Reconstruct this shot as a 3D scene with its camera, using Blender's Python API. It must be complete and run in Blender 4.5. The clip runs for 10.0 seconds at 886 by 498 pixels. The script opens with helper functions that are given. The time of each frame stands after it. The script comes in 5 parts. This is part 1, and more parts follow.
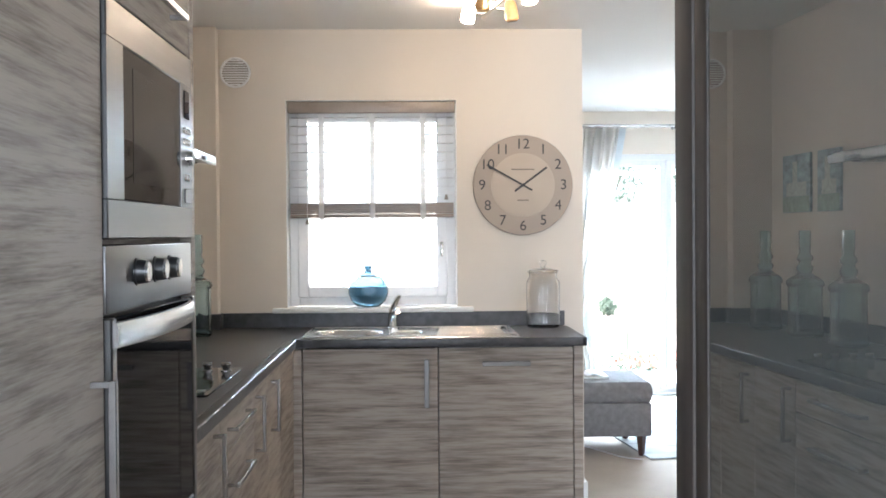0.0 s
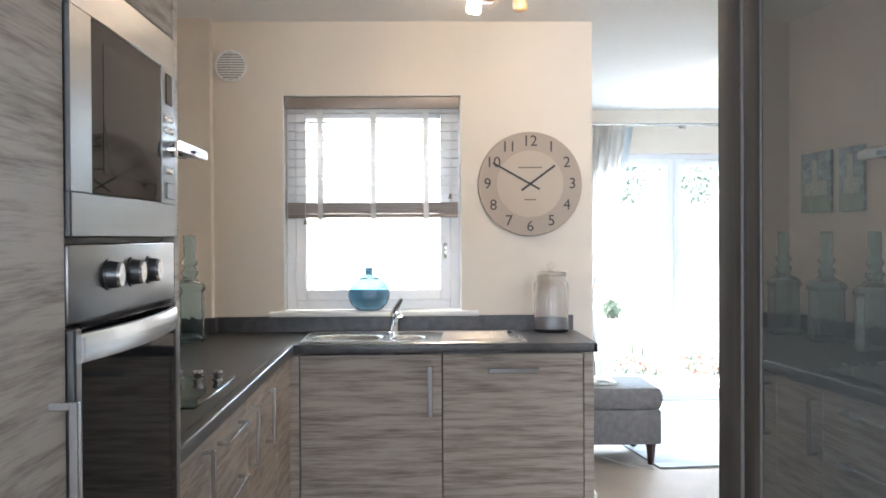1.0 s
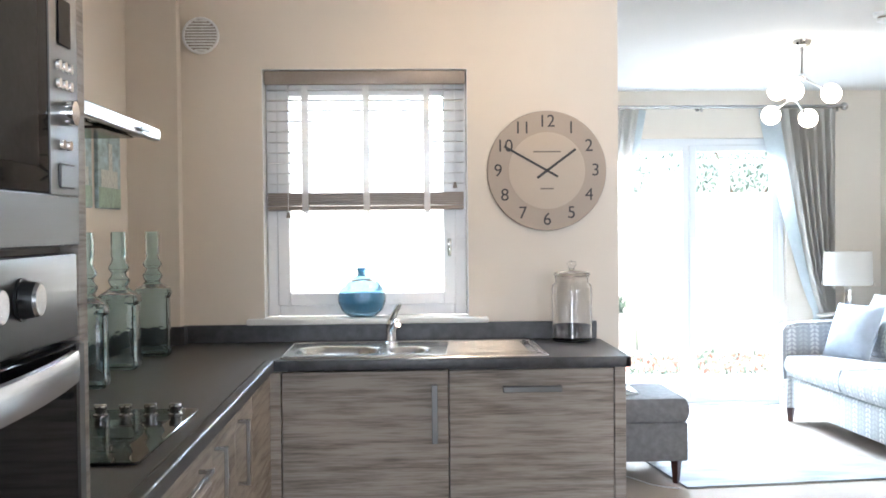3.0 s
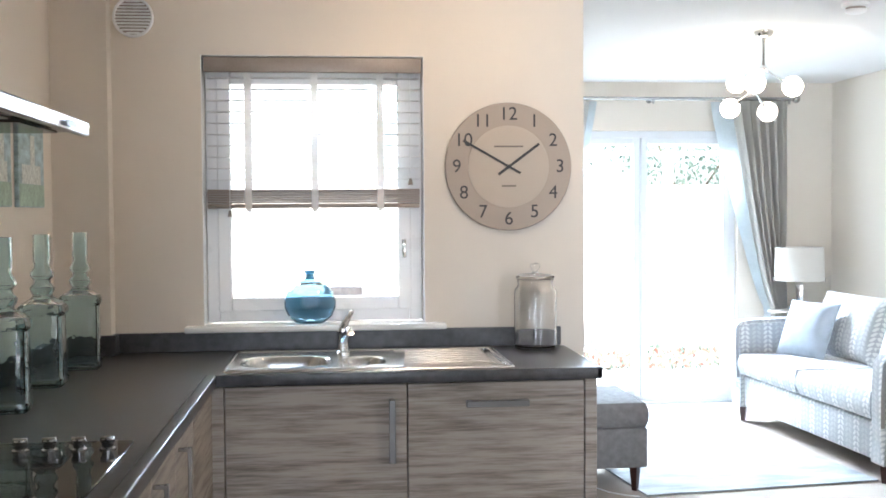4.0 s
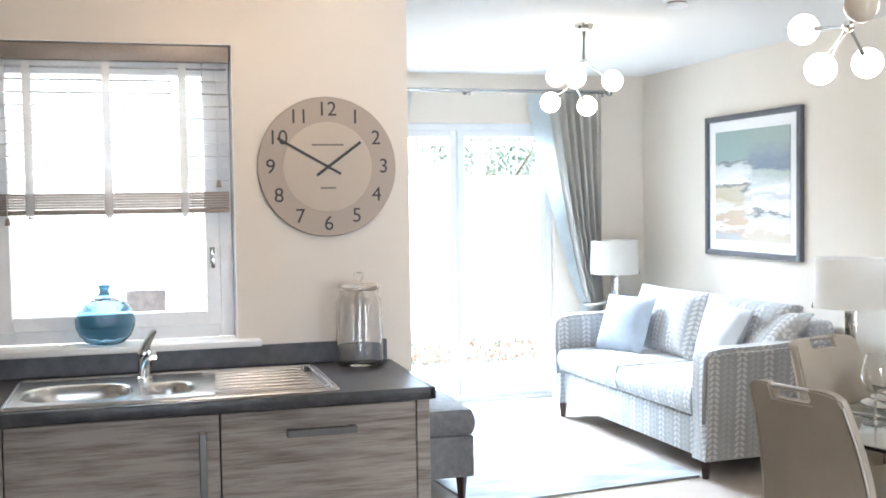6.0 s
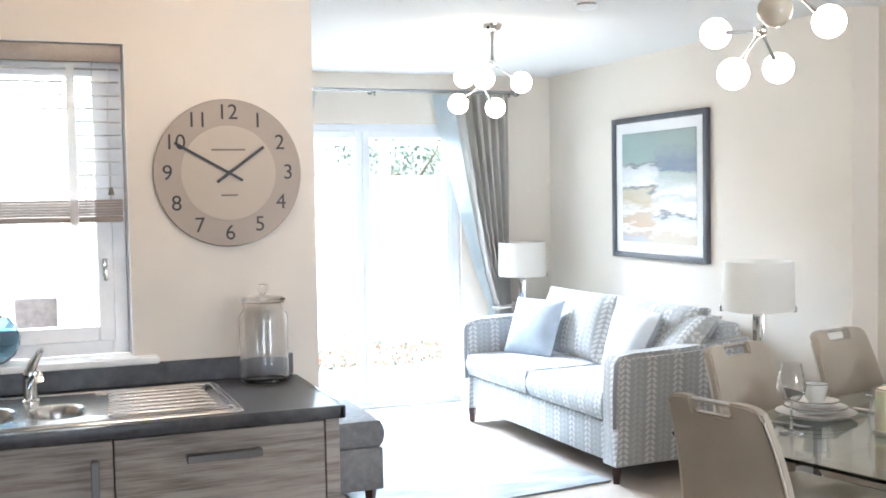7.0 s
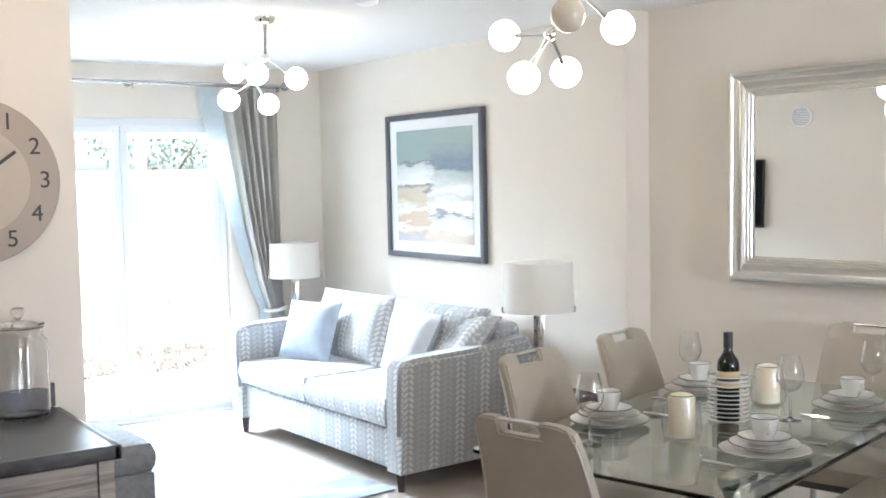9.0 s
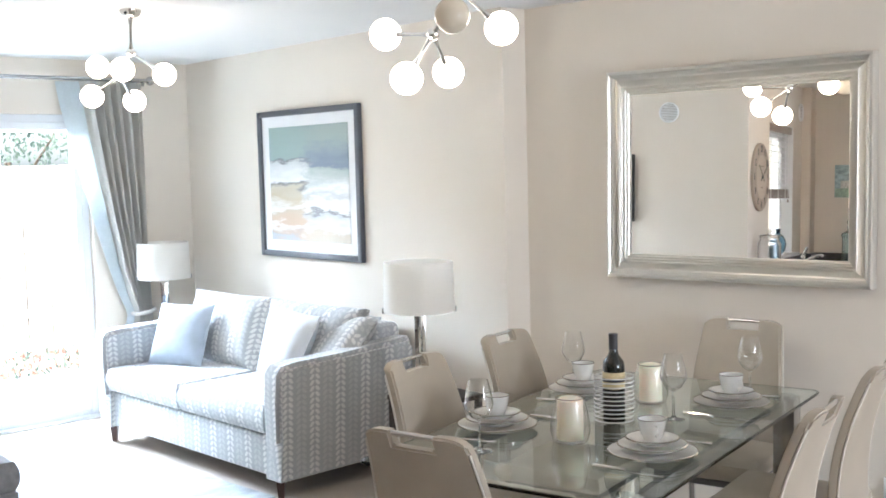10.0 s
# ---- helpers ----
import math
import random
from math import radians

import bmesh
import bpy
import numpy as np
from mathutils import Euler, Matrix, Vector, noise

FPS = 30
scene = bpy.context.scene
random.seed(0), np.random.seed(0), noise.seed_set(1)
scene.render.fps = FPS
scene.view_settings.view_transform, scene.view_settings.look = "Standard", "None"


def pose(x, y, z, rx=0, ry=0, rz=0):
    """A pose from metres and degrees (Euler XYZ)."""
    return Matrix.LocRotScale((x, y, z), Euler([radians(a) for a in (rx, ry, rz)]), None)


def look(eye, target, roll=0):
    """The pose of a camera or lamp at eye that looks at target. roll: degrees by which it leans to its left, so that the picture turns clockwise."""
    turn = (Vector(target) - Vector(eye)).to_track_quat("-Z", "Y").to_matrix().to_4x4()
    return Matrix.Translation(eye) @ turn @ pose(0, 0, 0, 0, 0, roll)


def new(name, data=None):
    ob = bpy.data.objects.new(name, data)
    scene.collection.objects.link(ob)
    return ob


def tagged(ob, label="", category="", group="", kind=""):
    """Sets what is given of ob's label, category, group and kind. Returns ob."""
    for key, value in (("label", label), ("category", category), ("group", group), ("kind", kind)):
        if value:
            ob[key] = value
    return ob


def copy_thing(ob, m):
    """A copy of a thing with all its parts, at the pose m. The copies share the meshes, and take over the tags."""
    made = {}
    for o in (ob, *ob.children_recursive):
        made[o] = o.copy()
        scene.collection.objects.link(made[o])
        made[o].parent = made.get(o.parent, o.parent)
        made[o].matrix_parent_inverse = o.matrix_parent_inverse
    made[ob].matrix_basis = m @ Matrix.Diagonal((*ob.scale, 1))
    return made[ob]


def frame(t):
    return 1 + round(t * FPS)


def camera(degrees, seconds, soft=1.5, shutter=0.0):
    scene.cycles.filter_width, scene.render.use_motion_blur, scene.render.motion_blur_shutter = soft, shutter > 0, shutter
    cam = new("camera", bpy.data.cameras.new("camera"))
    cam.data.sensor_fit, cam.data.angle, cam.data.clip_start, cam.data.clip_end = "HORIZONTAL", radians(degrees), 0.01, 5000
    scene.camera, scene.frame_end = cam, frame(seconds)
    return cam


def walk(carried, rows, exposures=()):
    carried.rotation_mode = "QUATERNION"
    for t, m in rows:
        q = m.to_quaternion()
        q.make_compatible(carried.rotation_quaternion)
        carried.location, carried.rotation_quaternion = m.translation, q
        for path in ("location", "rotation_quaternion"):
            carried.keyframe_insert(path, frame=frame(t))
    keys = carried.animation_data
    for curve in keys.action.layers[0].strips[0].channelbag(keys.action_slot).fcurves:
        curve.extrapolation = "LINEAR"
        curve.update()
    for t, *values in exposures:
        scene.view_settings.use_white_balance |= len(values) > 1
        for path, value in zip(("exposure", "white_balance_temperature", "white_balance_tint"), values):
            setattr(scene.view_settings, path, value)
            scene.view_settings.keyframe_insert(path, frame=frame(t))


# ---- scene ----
cam = camera(45.0, 10.0, soft=1.7)
PATH = [
    (0, (-0.108, -1.818, 1.365), (-0.052, 0.181, 1.338), -0.4),
    (0.5, (-0.109, -1.746, 1.362), (-0.054, 0.253, 1.336), -0.4),
    (1, (-0.12, -1.604, 1.361), (-0.064, 0.395, 1.337), -0.3),
    (1.5, (-0.127, -1.436, 1.368), (-0.075, 0.564, 1.34), -0.3),
    (2, (-0.141, -1.243, 1.369), (-0.081, 0.756, 1.333), -0.5),
    (3.5, (-0.187, -0.786, 1.401), (-0.084, 1.211, 1.35), -0.4),
    (4, (-0.231, -0.631, 1.427), (-0.032, 1.357, 1.361), -0.4),
    (4.5, (-0.245, -0.53, 1.446), (0.062, 1.445, 1.369), -0.5),
    (5, (-0.242, -0.455, 1.457), (0.151, 1.504, 1.373), -0.7),
    (6.5, (-0.209, -0.218, 1.509), (0.424, 1.676, 1.41), -0.9),
    (7, (-0.197, -0.149, 1.525), (0.524, 1.714, 1.422), -1.0),
    (7.5, (-0.186, -0.088, 1.539), (0.62, 1.739, 1.43), -1.1),
    (8, (-0.182, -0.028, 1.553), (0.722, 1.753, 1.437), -1.1),
    (8.5, (-0.18, 0.039, 1.57), (0.823, 1.764, 1.446), -1.2),
    (9, (-0.189, 0.097, 1.589), (0.929, 1.75, 1.457), -1.2),
    (9.5, (-0.186, 0.147, 1.611), (1.031, 1.727, 1.468), -1.3),
    (10, (-0.18, 0.198, 1.633), (1.131, 1.699, 1.477), -1.5),
]
walk(cam, [(t, look(e, g, r)) for t, e, g, r in PATH],
     exposures=[(0.0, 2.40, 5750, 11), (10.0, 2.40, 5750, 11)])

# ---- world, daylight and fill lamps ----
world = bpy.data.worlds.new("sky")
world.use_nodes = True
scene.world = world
wn = world.node_tree
sky = wn.nodes.new("ShaderNodeTexSky")
sky.sky_type = "NISHITA"
sky.sun_disc = False
sky.sun_elevation = radians(48)
sky.sun_rotation = radians(232)
sky.air_density, sky.dust_density = 1.0, 3.0
wn.links.new(sky.outputs[0], wn.nodes["Background"].inputs[0])
wn.nodes["Background"].inputs[1].default_value = 0.15

sun = new("sun", bpy.data.lights.new("sun", "SUN"))
sun.data.energy, sun.data.angle, sun.data.color = 4.4, radians(0.6), (1.0, 0.95, 0.88)
sun.matrix_world = look((-9, -7, 13), (0, 0, 0))


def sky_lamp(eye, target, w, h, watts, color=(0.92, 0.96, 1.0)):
    lamp = new("daylight_fill", bpy.data.lights.new("daylight_fill", "AREA"))
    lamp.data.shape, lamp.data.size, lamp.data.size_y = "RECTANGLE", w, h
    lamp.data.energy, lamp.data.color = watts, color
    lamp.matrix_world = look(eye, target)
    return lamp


# added unseen area lamps for sky light through the glazed doors and kitchen window
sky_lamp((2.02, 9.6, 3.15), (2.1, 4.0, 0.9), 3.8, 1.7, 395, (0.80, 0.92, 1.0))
sky_lamp((-0.31, 5.4, 3.10), (-0.2, 2.0, 0.9), 5.0, 1.5, 560)
sky_lamp((-0.31, 4.45, 2.80), (-0.25, 3.2, 1.3), 4.0, 0.7, 330)
# added fill from behind the camera, in two made-up unseen front windows
sky_lamp((-0.45, -3.20, 1.5), (-0.45, 0.0, 1.3), 0.95, 1.15, 19)
sky_lamp((2.6, -3.20, 1.5), (2.6, 0.0, 1.2), 1.5, 1.15, 31)


# ---- materials ----
def tree(name):
    m = bpy.data.materials.new(name)
    m.use_nodes = True
    return m, m.node_tree.nodes, m.node_tree.links, m.node_tree.nodes["Principled BSDF"]


def mat(name, col, rough=0.5, metal=0.0, var=0.12, scale=5.0, stretch=(1, 1, 1), bump=0.05, bscale=120.0, island=0.0, **extra):
    """Colour varied at two scales, with fine relief."""
    m, n, l, p = tree(name)
    tc = n.new("ShaderNodeTexCoord")
    mp = n.new("ShaderNodeMapping")
    mp.inputs["Scale"].default_value = stretch
    l.new(tc.outputs["Object"], mp.inputs[0])
    big, fine = n.new("ShaderNodeTexNoise"), n.new("ShaderNodeTexNoise")
    big.inputs["Scale"].default_value, big.inputs["Detail"].default_value = scale, 5
    fine.inputs["Scale"].default_value, fine.inputs["Detail"].default_value = bscale, 3
    l.new(mp.outputs[0], big.inputs[0])
    l.new(mp.outputs[0], fine.inputs[0])
    add = n.new("ShaderNodeMath")
    add.operation = "MULTIPLY_ADD"
    add.inputs[1].default_value = 0.35
    l.new(fine.outputs[0], add.inputs[0])
    l.new(big.outputs[0], add.inputs[2])
    ramp = n.new("ShaderNodeValToRGB")
    ramp.color_ramp.elements[0].position, ramp.color_ramp.elements[1].position = 0.45, 0.9
    ramp.color_ramp.elements[0].color = (*[c * (1 - var) for c in col], 1)
    ramp.color_ramp.elements[1].color = (*[min(1, c * (1 + var)) for c in col], 1)
    l.new(add.outputs[0], ramp.inputs[0])
    out = ramp.outputs[0]
    if island:
        info = n.new("ShaderNodeObjectInfo")
        hsv = n.new("ShaderNodeHueSaturation")
        mr = n.new("ShaderNodeMapRange")
        mr.inputs[3].default_value, mr.inputs[4].default_value = 1 - island, 1 + island
        l.new(info.outputs["Random"], mr.inputs[0])
        l.new(mr.outputs[0], hsv.inputs["Value"])
        l.new(out, hsv.inputs["Color"])
        out = hsv.outputs[0]
    l.new(out, p.inputs["Base Color"])
    rr = n.new("ShaderNodeMapRange")
    rr.inputs[3].default_value, rr.inputs[4].default_value = max(0, rough * 0.85), min(1, rough * 1.15)
    l.new(big.outputs[0], rr.inputs[0])
    l.new(rr.outputs[0], p.inputs["Roughness"])
    p.inputs["Metallic"].default_value = metal
    if bump:
        b = n.new("ShaderNodeBump")
        b.inputs["Strength"].default_value, b.inputs["Distance"].default_value = bump, 0.01
        l.new(fine.outputs[0], b.inputs["Height"])
        l.new(b.outputs[0], p.inputs["Normal"])
    for key, value in extra.items():
        p.inputs[key.replace("_", " ")].default_value = value
    return m


def glass(name, col, rough=0.0, ior=1.45):
    m, n, l, p = tree(name)
    p.inputs["Base Color"].default_value = (*col, 1)
    p.inputs["Transmission Weight"].default_value = 1.0
    p.inputs["Roughness"].default_value = rough
    p.inputs["IOR"].default_value = ior
    return m


def wavy(m, scale, depth):
    """Uneven hand-blown surface."""
    n, l = m.node_tree.nodes, m.node_tree.links
    tc, nz, b = n.new("ShaderNodeTexCoord"), n.new("ShaderNodeTexNoise"), n.new("ShaderNodeBump")
    nz.inputs["Scale"].default_value, nz.inputs["Detail"].default_value = scale, 2
    b.inputs["Strength"].default_value, b.inputs["Distance"].default_value = 1.0, depth
    l.new(tc.outputs["Object"], nz.inputs[0])
    l.new(nz.outputs[0], b.inputs["Height"])
    l.new(b.outputs[0], n["Principled BSDF"].inputs["Normal"])
    return m


def thin_glass(name, col, power=4.8, low=0.018):
    """Thin blown glass: clear face on, shiny towards its edges."""
    m, n, l, p = tree(name)
    clear, shine, lw, mx = n.new("ShaderNodeBsdfTransparent"), n.new("ShaderNodeBsdfGlossy"), n.new("ShaderNodeLayerWeight"), n.new("ShaderNodeMixShader")
    clear.inputs[0].default_value = (*col, 1)
    shine.inputs["Roughness"].default_value = 0.02
    lw.inputs[0].default_value = 0.5
    k = n.new("ShaderNodeMath")
    k.operation = "POWER"
    k.inputs[1].default_value = power
    g = n.new("ShaderNodeMapRange")
    g.inputs[3].default_value, g.inputs[4].default_value = low, 0.95
    l.new(lw.outputs["Facing"], k.inputs[0])
    l.new(k.outputs[0], g.inputs[0])
    l.new(g.outputs[0], mx.inputs[0])
    l.new(clear.outputs[0], mx.inputs[1])
    l.new(shine.outputs[0], mx.inputs[2])
    l.new(mx.outputs[0], n["Material Output"].inputs[0])
    n.remove(p)
    return m


def glow(name, col, strength):
    m, n, l, p = tree(name)
    p.inputs["Base Color"].default_value = (*col, 1)
    p.inputs["Emission Color"].default_value = (*col, 1)
    p.inputs["Emission Strength"].default_value = strength
    p.inputs["Roughness"].default_value = 0.15
    return m


def wood_front(name, dark, mid, light):
    """Weathered laminate with long level streaks."""
    m, n, l, p = tree(name)
    tc, info = n.new("ShaderNodeTexCoord"), n.new("ShaderNodeObjectInfo")
    off = n.new("ShaderNodeVectorMath")
    off.operation = "ADD"
    sc = n.new("ShaderNodeMath")
    sc.operation = "MULTIPLY"
    sc.inputs[1].default_value = 9.0
    l.new(info.outputs["Random"], sc.inputs[0])
    l.new(tc.outputs["Object"], off.inputs[0])
    l.new(sc.outputs[0], off.inputs[1])
    mp, mp2 = n.new("ShaderNodeMapping"), n.new("ShaderNodeMapping")
    mp.inputs["Scale"].default_value, mp2.inputs["Scale"].default_value = (3.4, 3.4, 46), (9, 9, 250)
    a, b = n.new("ShaderNodeTexNoise"), n.new("ShaderNodeTexNoise")
    for node, mapping, s, d in ((a, mp, 1.0, 6), (b, mp2, 1.0, 4)):
        l.new(off.outputs[0], mapping.inputs[0])
        l.new(mapping.outputs[0], node.inputs[0])
        node.inputs["Scale"].default_value, node.inputs["Detail"].default_value = s, d
        node.inputs["Roughness"].default_value = 0.62
    mp3, w3 = n.new("ShaderNodeMapping"), n.new("ShaderNodeTexNoise")
    mp3.inputs["Scale"].default_value = (1.6, 1.6, 9)
    l.new(off.outputs[0], mp3.inputs[0])
    l.new(mp3.outputs[0], w3.inputs[0])
    w3.inputs["Scale"].default_value, w3.inputs["Detail"].default_value = 1.0, 3
    both = n.new("ShaderNodeMath")
    both.operation = "MULTIPLY_ADD"
    both.inputs[1].default_value = 0.30
    l.new(w3.outputs[0], both.inputs[0])
    l.new(a.outputs[0], both.inputs[2])
    mix = n.new("ShaderNodeMath")
    mix.operation = "MULTIPLY_ADD"
    mix.inputs[1].default_value = 0.50
    l.new(b.outputs[0], mix.inputs[0])
    l.new(both.outputs[0], mix.inputs[2])
    r = n.new("ShaderNodeValToRGB")
    e = r.color_ramp.elements
    e[0].position, e[0].color = 0.68, (*dark, 1)
    e[1].position, e[1].color = 1.0, (*light, 1)
    k = e.new(0.79)
    k.color = (*[(x + y) / 2 for x, y in zip(dark, mid)], 1)
    k = e.new(0.89)
    k.color = (*mid, 1)
    l.new(mix.outputs[0], r.inputs[0])
    l.new(r.outputs[0], p.inputs["Base Color"])
    p.inputs["Roughness"].default_value = 0.58
    p.inputs["Specular IOR Level"].default_value = 0.3
    bp = n.new("ShaderNodeBump")
    bp.inputs["Strength"].default_value, bp.inputs["Distance"].default_value = 0.12, 0.004
    l.new(b.outputs[0], bp.inputs["Height"])
    l.new(bp.outputs[0], p.inputs["Normal"])
    return m


def math_node(n, l, op, a, b=None, c=None):
    k = n.new("ShaderNodeMath")
    k.operation = op
    for i, v in enumerate((a, b, c)):
        if v is None:
            continue
        if isinstance(v, (int, float)):
            k.inputs[i].default_value = v
        else:
            l.new(v, k.inputs[i])
    return k.outputs[0]


def leaf_fabric(name, ground, leaf):
    """Woven cloth with upright rows of paired pale leaves, in metres of the cloth's own UV."""
    m, n, l, p = tree(name)
    uv = n.new("ShaderNodeUVMap")
    s = n.new("ShaderNodeSeparateXYZ")
    l.new(uv.outputs[0], s.inputs[0])
    per = 0.082
    u = math_node(n, l, "SUBTRACT", math_node(n, l, "FRACT", math_node(n, l, "DIVIDE", s.outputs[0], per)), 0.5)
    au = math_node(n, l, "ABSOLUTE", u)
    col = math_node(n, l, "FLOOR", math_node(n, l, "DIVIDE", s.outputs[0], per))
    odd = math_node(n, l, "MODULO", math_node(n, l, "ABSOLUTE", col), 2.0)
    lift = math_node(n, l, "MULTIPLY", au, 0.046)
    v = math_node(n, l, "FRACT", math_node(n, l, "DIVIDE", math_node(n, l, "ADD", s.outputs[1], lift), 0.030))
    dv = math_node(n, l, "ABSOLUTE", math_node(n, l, "SUBTRACT", v, 0.5))
    across = math_node(n, l, "DIVIDE", math_node(n, l, "SUBTRACT", au, 0.21), 0.205)
    body = math_node(n, l, "SUBTRACT", 1.0, math_node(n, l, "POWER", math_node(n, l, "ABSOLUTE", across), 2.0))
    inside = math_node(n, l, "SUBTRACT", math_node(n, l, "MULTIPLY", body, 0.44), dv)
    mask = math_node(n, l, "SMOOTH_MIN", math_node(n, l, "MAXIMUM", math_node(n, l, "MULTIPLY", inside, 9.0), 0.0), 1.0, 0.1)
    mask = math_node(n, l, "MULTIPLY", mask, math_node(n, l, "SUBTRACT", 1.0, math_node(n, l, "MULTIPLY", odd, 0.66)))
    weave = n.new("ShaderNodeTexNoise")
    weave.inputs["Scale"].default_value, weave.inputs["Detail"].default_value = 420, 2
    l.new(uv.outputs[0], weave.inputs[0])
    wide = n.new("ShaderNodeTexNoise")
    wide.inputs["Scale"].default_value = 6
    l.new(uv.outputs[0], wide.inputs[0])
    mx = n.new("ShaderNodeMix")
    mx.data_type = "RGBA"
    mx.inputs[6].default_value, mx.inputs[7].default_value = (*ground, 1), (*leaf, 1)
    l.new(mask, mx.inputs[0])
    hsv = n.new("ShaderNodeHueSaturation")
    val = math_node(n, l, "ADD", math_node(n, l, "MULTIPLY", weave.outputs[0], 0.5), math_node(n, l, "MULTIPLY_ADD", wide.outputs[0], 0.3, 0.6))
    l.new(val, hsv.inputs["Value"])
    l.new(mx.outputs[2], hsv.inputs["Color"])
    l.new(hsv.outputs[0], p.inputs["Base Color"])
    p.inputs["Roughness"].default_value = 0.85
    p.inputs["Sheen Weight"].default_value = 0.2
    bp = n.new("ShaderNodeBump")
    bp.inputs["Strength"].default_value, bp.inputs["Distance"].default_value = 0.25, 0.002
    l.new(weave.outputs[0], bp.inputs["Height"])
    l.new(bp.outputs[0], p.inputs["Normal"])
    return m


def see_through_cloth(name, col, share, stretch=(1, 1, 1), scale=6, var=0.16):
    """Cloth that lets some daylight through."""
    m = mat(name, col, 0.75, var=var, scale=scale, stretch=stretch, bump=0.15, bscale=90)
    n, l = m.node_tree.nodes, m.node_tree.links
    t = n.new("ShaderNodeBsdfTranslucent")
    t.inputs[0].default_value = (*[min(1, c * 1.6) for c in col], 1)
    mx = n.new("ShaderNodeMixShader")
    mx.inputs[0].default_value = share
    l.new(n["Principled BSDF"].outputs[0], mx.inputs[1])
    l.new(t.outputs[0], mx.inputs[2])
    l.new(mx.outputs[0], n["Material Output"].inputs[0])
    return m


def seascape(name):
    """Broad level strokes: grey-green sky, blue cloud, white surf, ochre and pink shore."""
    m, n, l, p = tree(name)
    tc = n.new("ShaderNodeTexCoord")
    s = n.new("ShaderNodeSeparateXYZ")
    l.new(tc.outputs["Object"], s.inputs[0])
    mp = n.new("ShaderNodeMapping")
    mp.inputs["Scale"].default_value = (4, 3.6, 17)
    l.new(tc.outputs["Object"], mp.inputs[0])
    a = n.new("ShaderNodeTexNoise")
    a.inputs["Scale"].default_value, a.inputs["Detail"].default_value, a.inputs["Roughness"].default_value = 1.0, 7, 0.62
    l.new(mp.outputs[0], a.inputs[0])
    h = math_node(n, l, "ADD", math_node(n, l, "DIVIDE", s.outputs[2], 0.76), math_node(n, l, "MULTIPLY_ADD", a.outputs[0], 0.28, 0.36))
    W, K = (0.62, 0.62, 0.61), (0.10, 0.105, 0.11)
    shore = ((0.0, (0.42, 0.32, 0.26)), (0.06, (0.32, 0.36, 0.41)), (0.10, (0.40, 0.29, 0.21)), (0.16, W), (0.19, (0.44, 0.30, 0.18)), (0.27, (0.42, 0.33, 0.22)), (0.31, W), (0.38, (0.40, 0.32, 0.18)),
             (0.46, (0.42, 0.37, 0.26)), (0.50, K), (0.525, W), (0.66, (0.44, 0.46, 0.46)), (0.685, K), (0.70, (0.20, 0.29, 0.28)), (0.86, (0.22, 0.31, 0.29)))
    water = ((0.0, (0.44, 0.35, 0.24)), (0.05, (0.44, 0.39, 0.30)), (0.10, (0.45, 0.37, 0.27)), (0.15, W), (0.25, (0.40, 0.42, 0.43)), (0.265, K), (0.285, W), (0.37, W), (0.41, (0.38, 0.40, 0.40)),
             (0.46, W), (0.53, (0.37, 0.42, 0.40)), (0.60, (0.28, 0.35, 0.33)), (0.635, (0.11, 0.16, 0.24)), (0.76, (0.16, 0.23, 0.28)), (0.86, (0.23, 0.30, 0.28)))
    lift = lambda c: tuple(0.25 * sum(c) / 3 + 0.95 * v for v in c)
    sides = []
    for stops in (shore, water):
        r = n.new("ShaderNodeValToRGB")
        e = r.color_ramp.elements
        e[0].position, e[0].color = stops[0][0], (*lift(stops[0][1]), 1)
        e[1].position, e[1].color = stops[-1][0], (*lift(stops[-1][1]), 1)
        for pos, c in stops[1:-1]:
            k = e.new(pos)
            k.color = (*lift(c), 1)
        l.new(h, r.inputs[0])
        sides.append(r.outputs[0])
    swirl = n.new("ShaderNodeTexNoise")
    swirl.inputs["Scale"].default_value, swirl.inputs["Detail"].default_value, swirl.inputs["Roughness"].default_value = 1.0, 5, 0.65
    mp2 = n.new("ShaderNodeMapping")
    mp2.inputs["Scale"].default_value, mp2.inputs["Location"].default_value = (4, 4, 10), (3.1, 0.4, 1.7)
    l.new(tc.outputs["Object"], mp2.inputs[0])
    l.new(mp2.outputs[0], swirl.inputs[0])
    across = n.new("ShaderNodeMapRange")
    across.interpolation_type = "SMOOTHSTEP"
    across.inputs[1].default_value, across.inputs[2].default_value = -0.05, 0.07
    l.new(math_node(n, l, "SUBTRACT", math_node(n, l, "MULTIPLY_ADD", swirl.outputs[0], 0.55, -0.25), s.outputs[1]), across.inputs[0])
    mx = n.new("ShaderNodeMix")
    mx.data_type = "RGBA"
    l.new(across.outputs[0], mx.inputs[0])
    l.new(sides[0], mx.inputs[6])
    l.new(sides[1], mx.inputs[7])
    l.new(mx.outputs[2], p.inputs["Base Color"])
    bp = n.new("ShaderNodeBump")
    bp.inputs["Strength"].default_value, bp.inputs["Distance"].default_value = 0.3, 0.002
    l.new(swirl.outputs[0], bp.inputs["Height"])
    l.new(bp.outputs[0], p.inputs["Normal"])
    p.inputs["Roughness"].default_value = 0.35
    return m


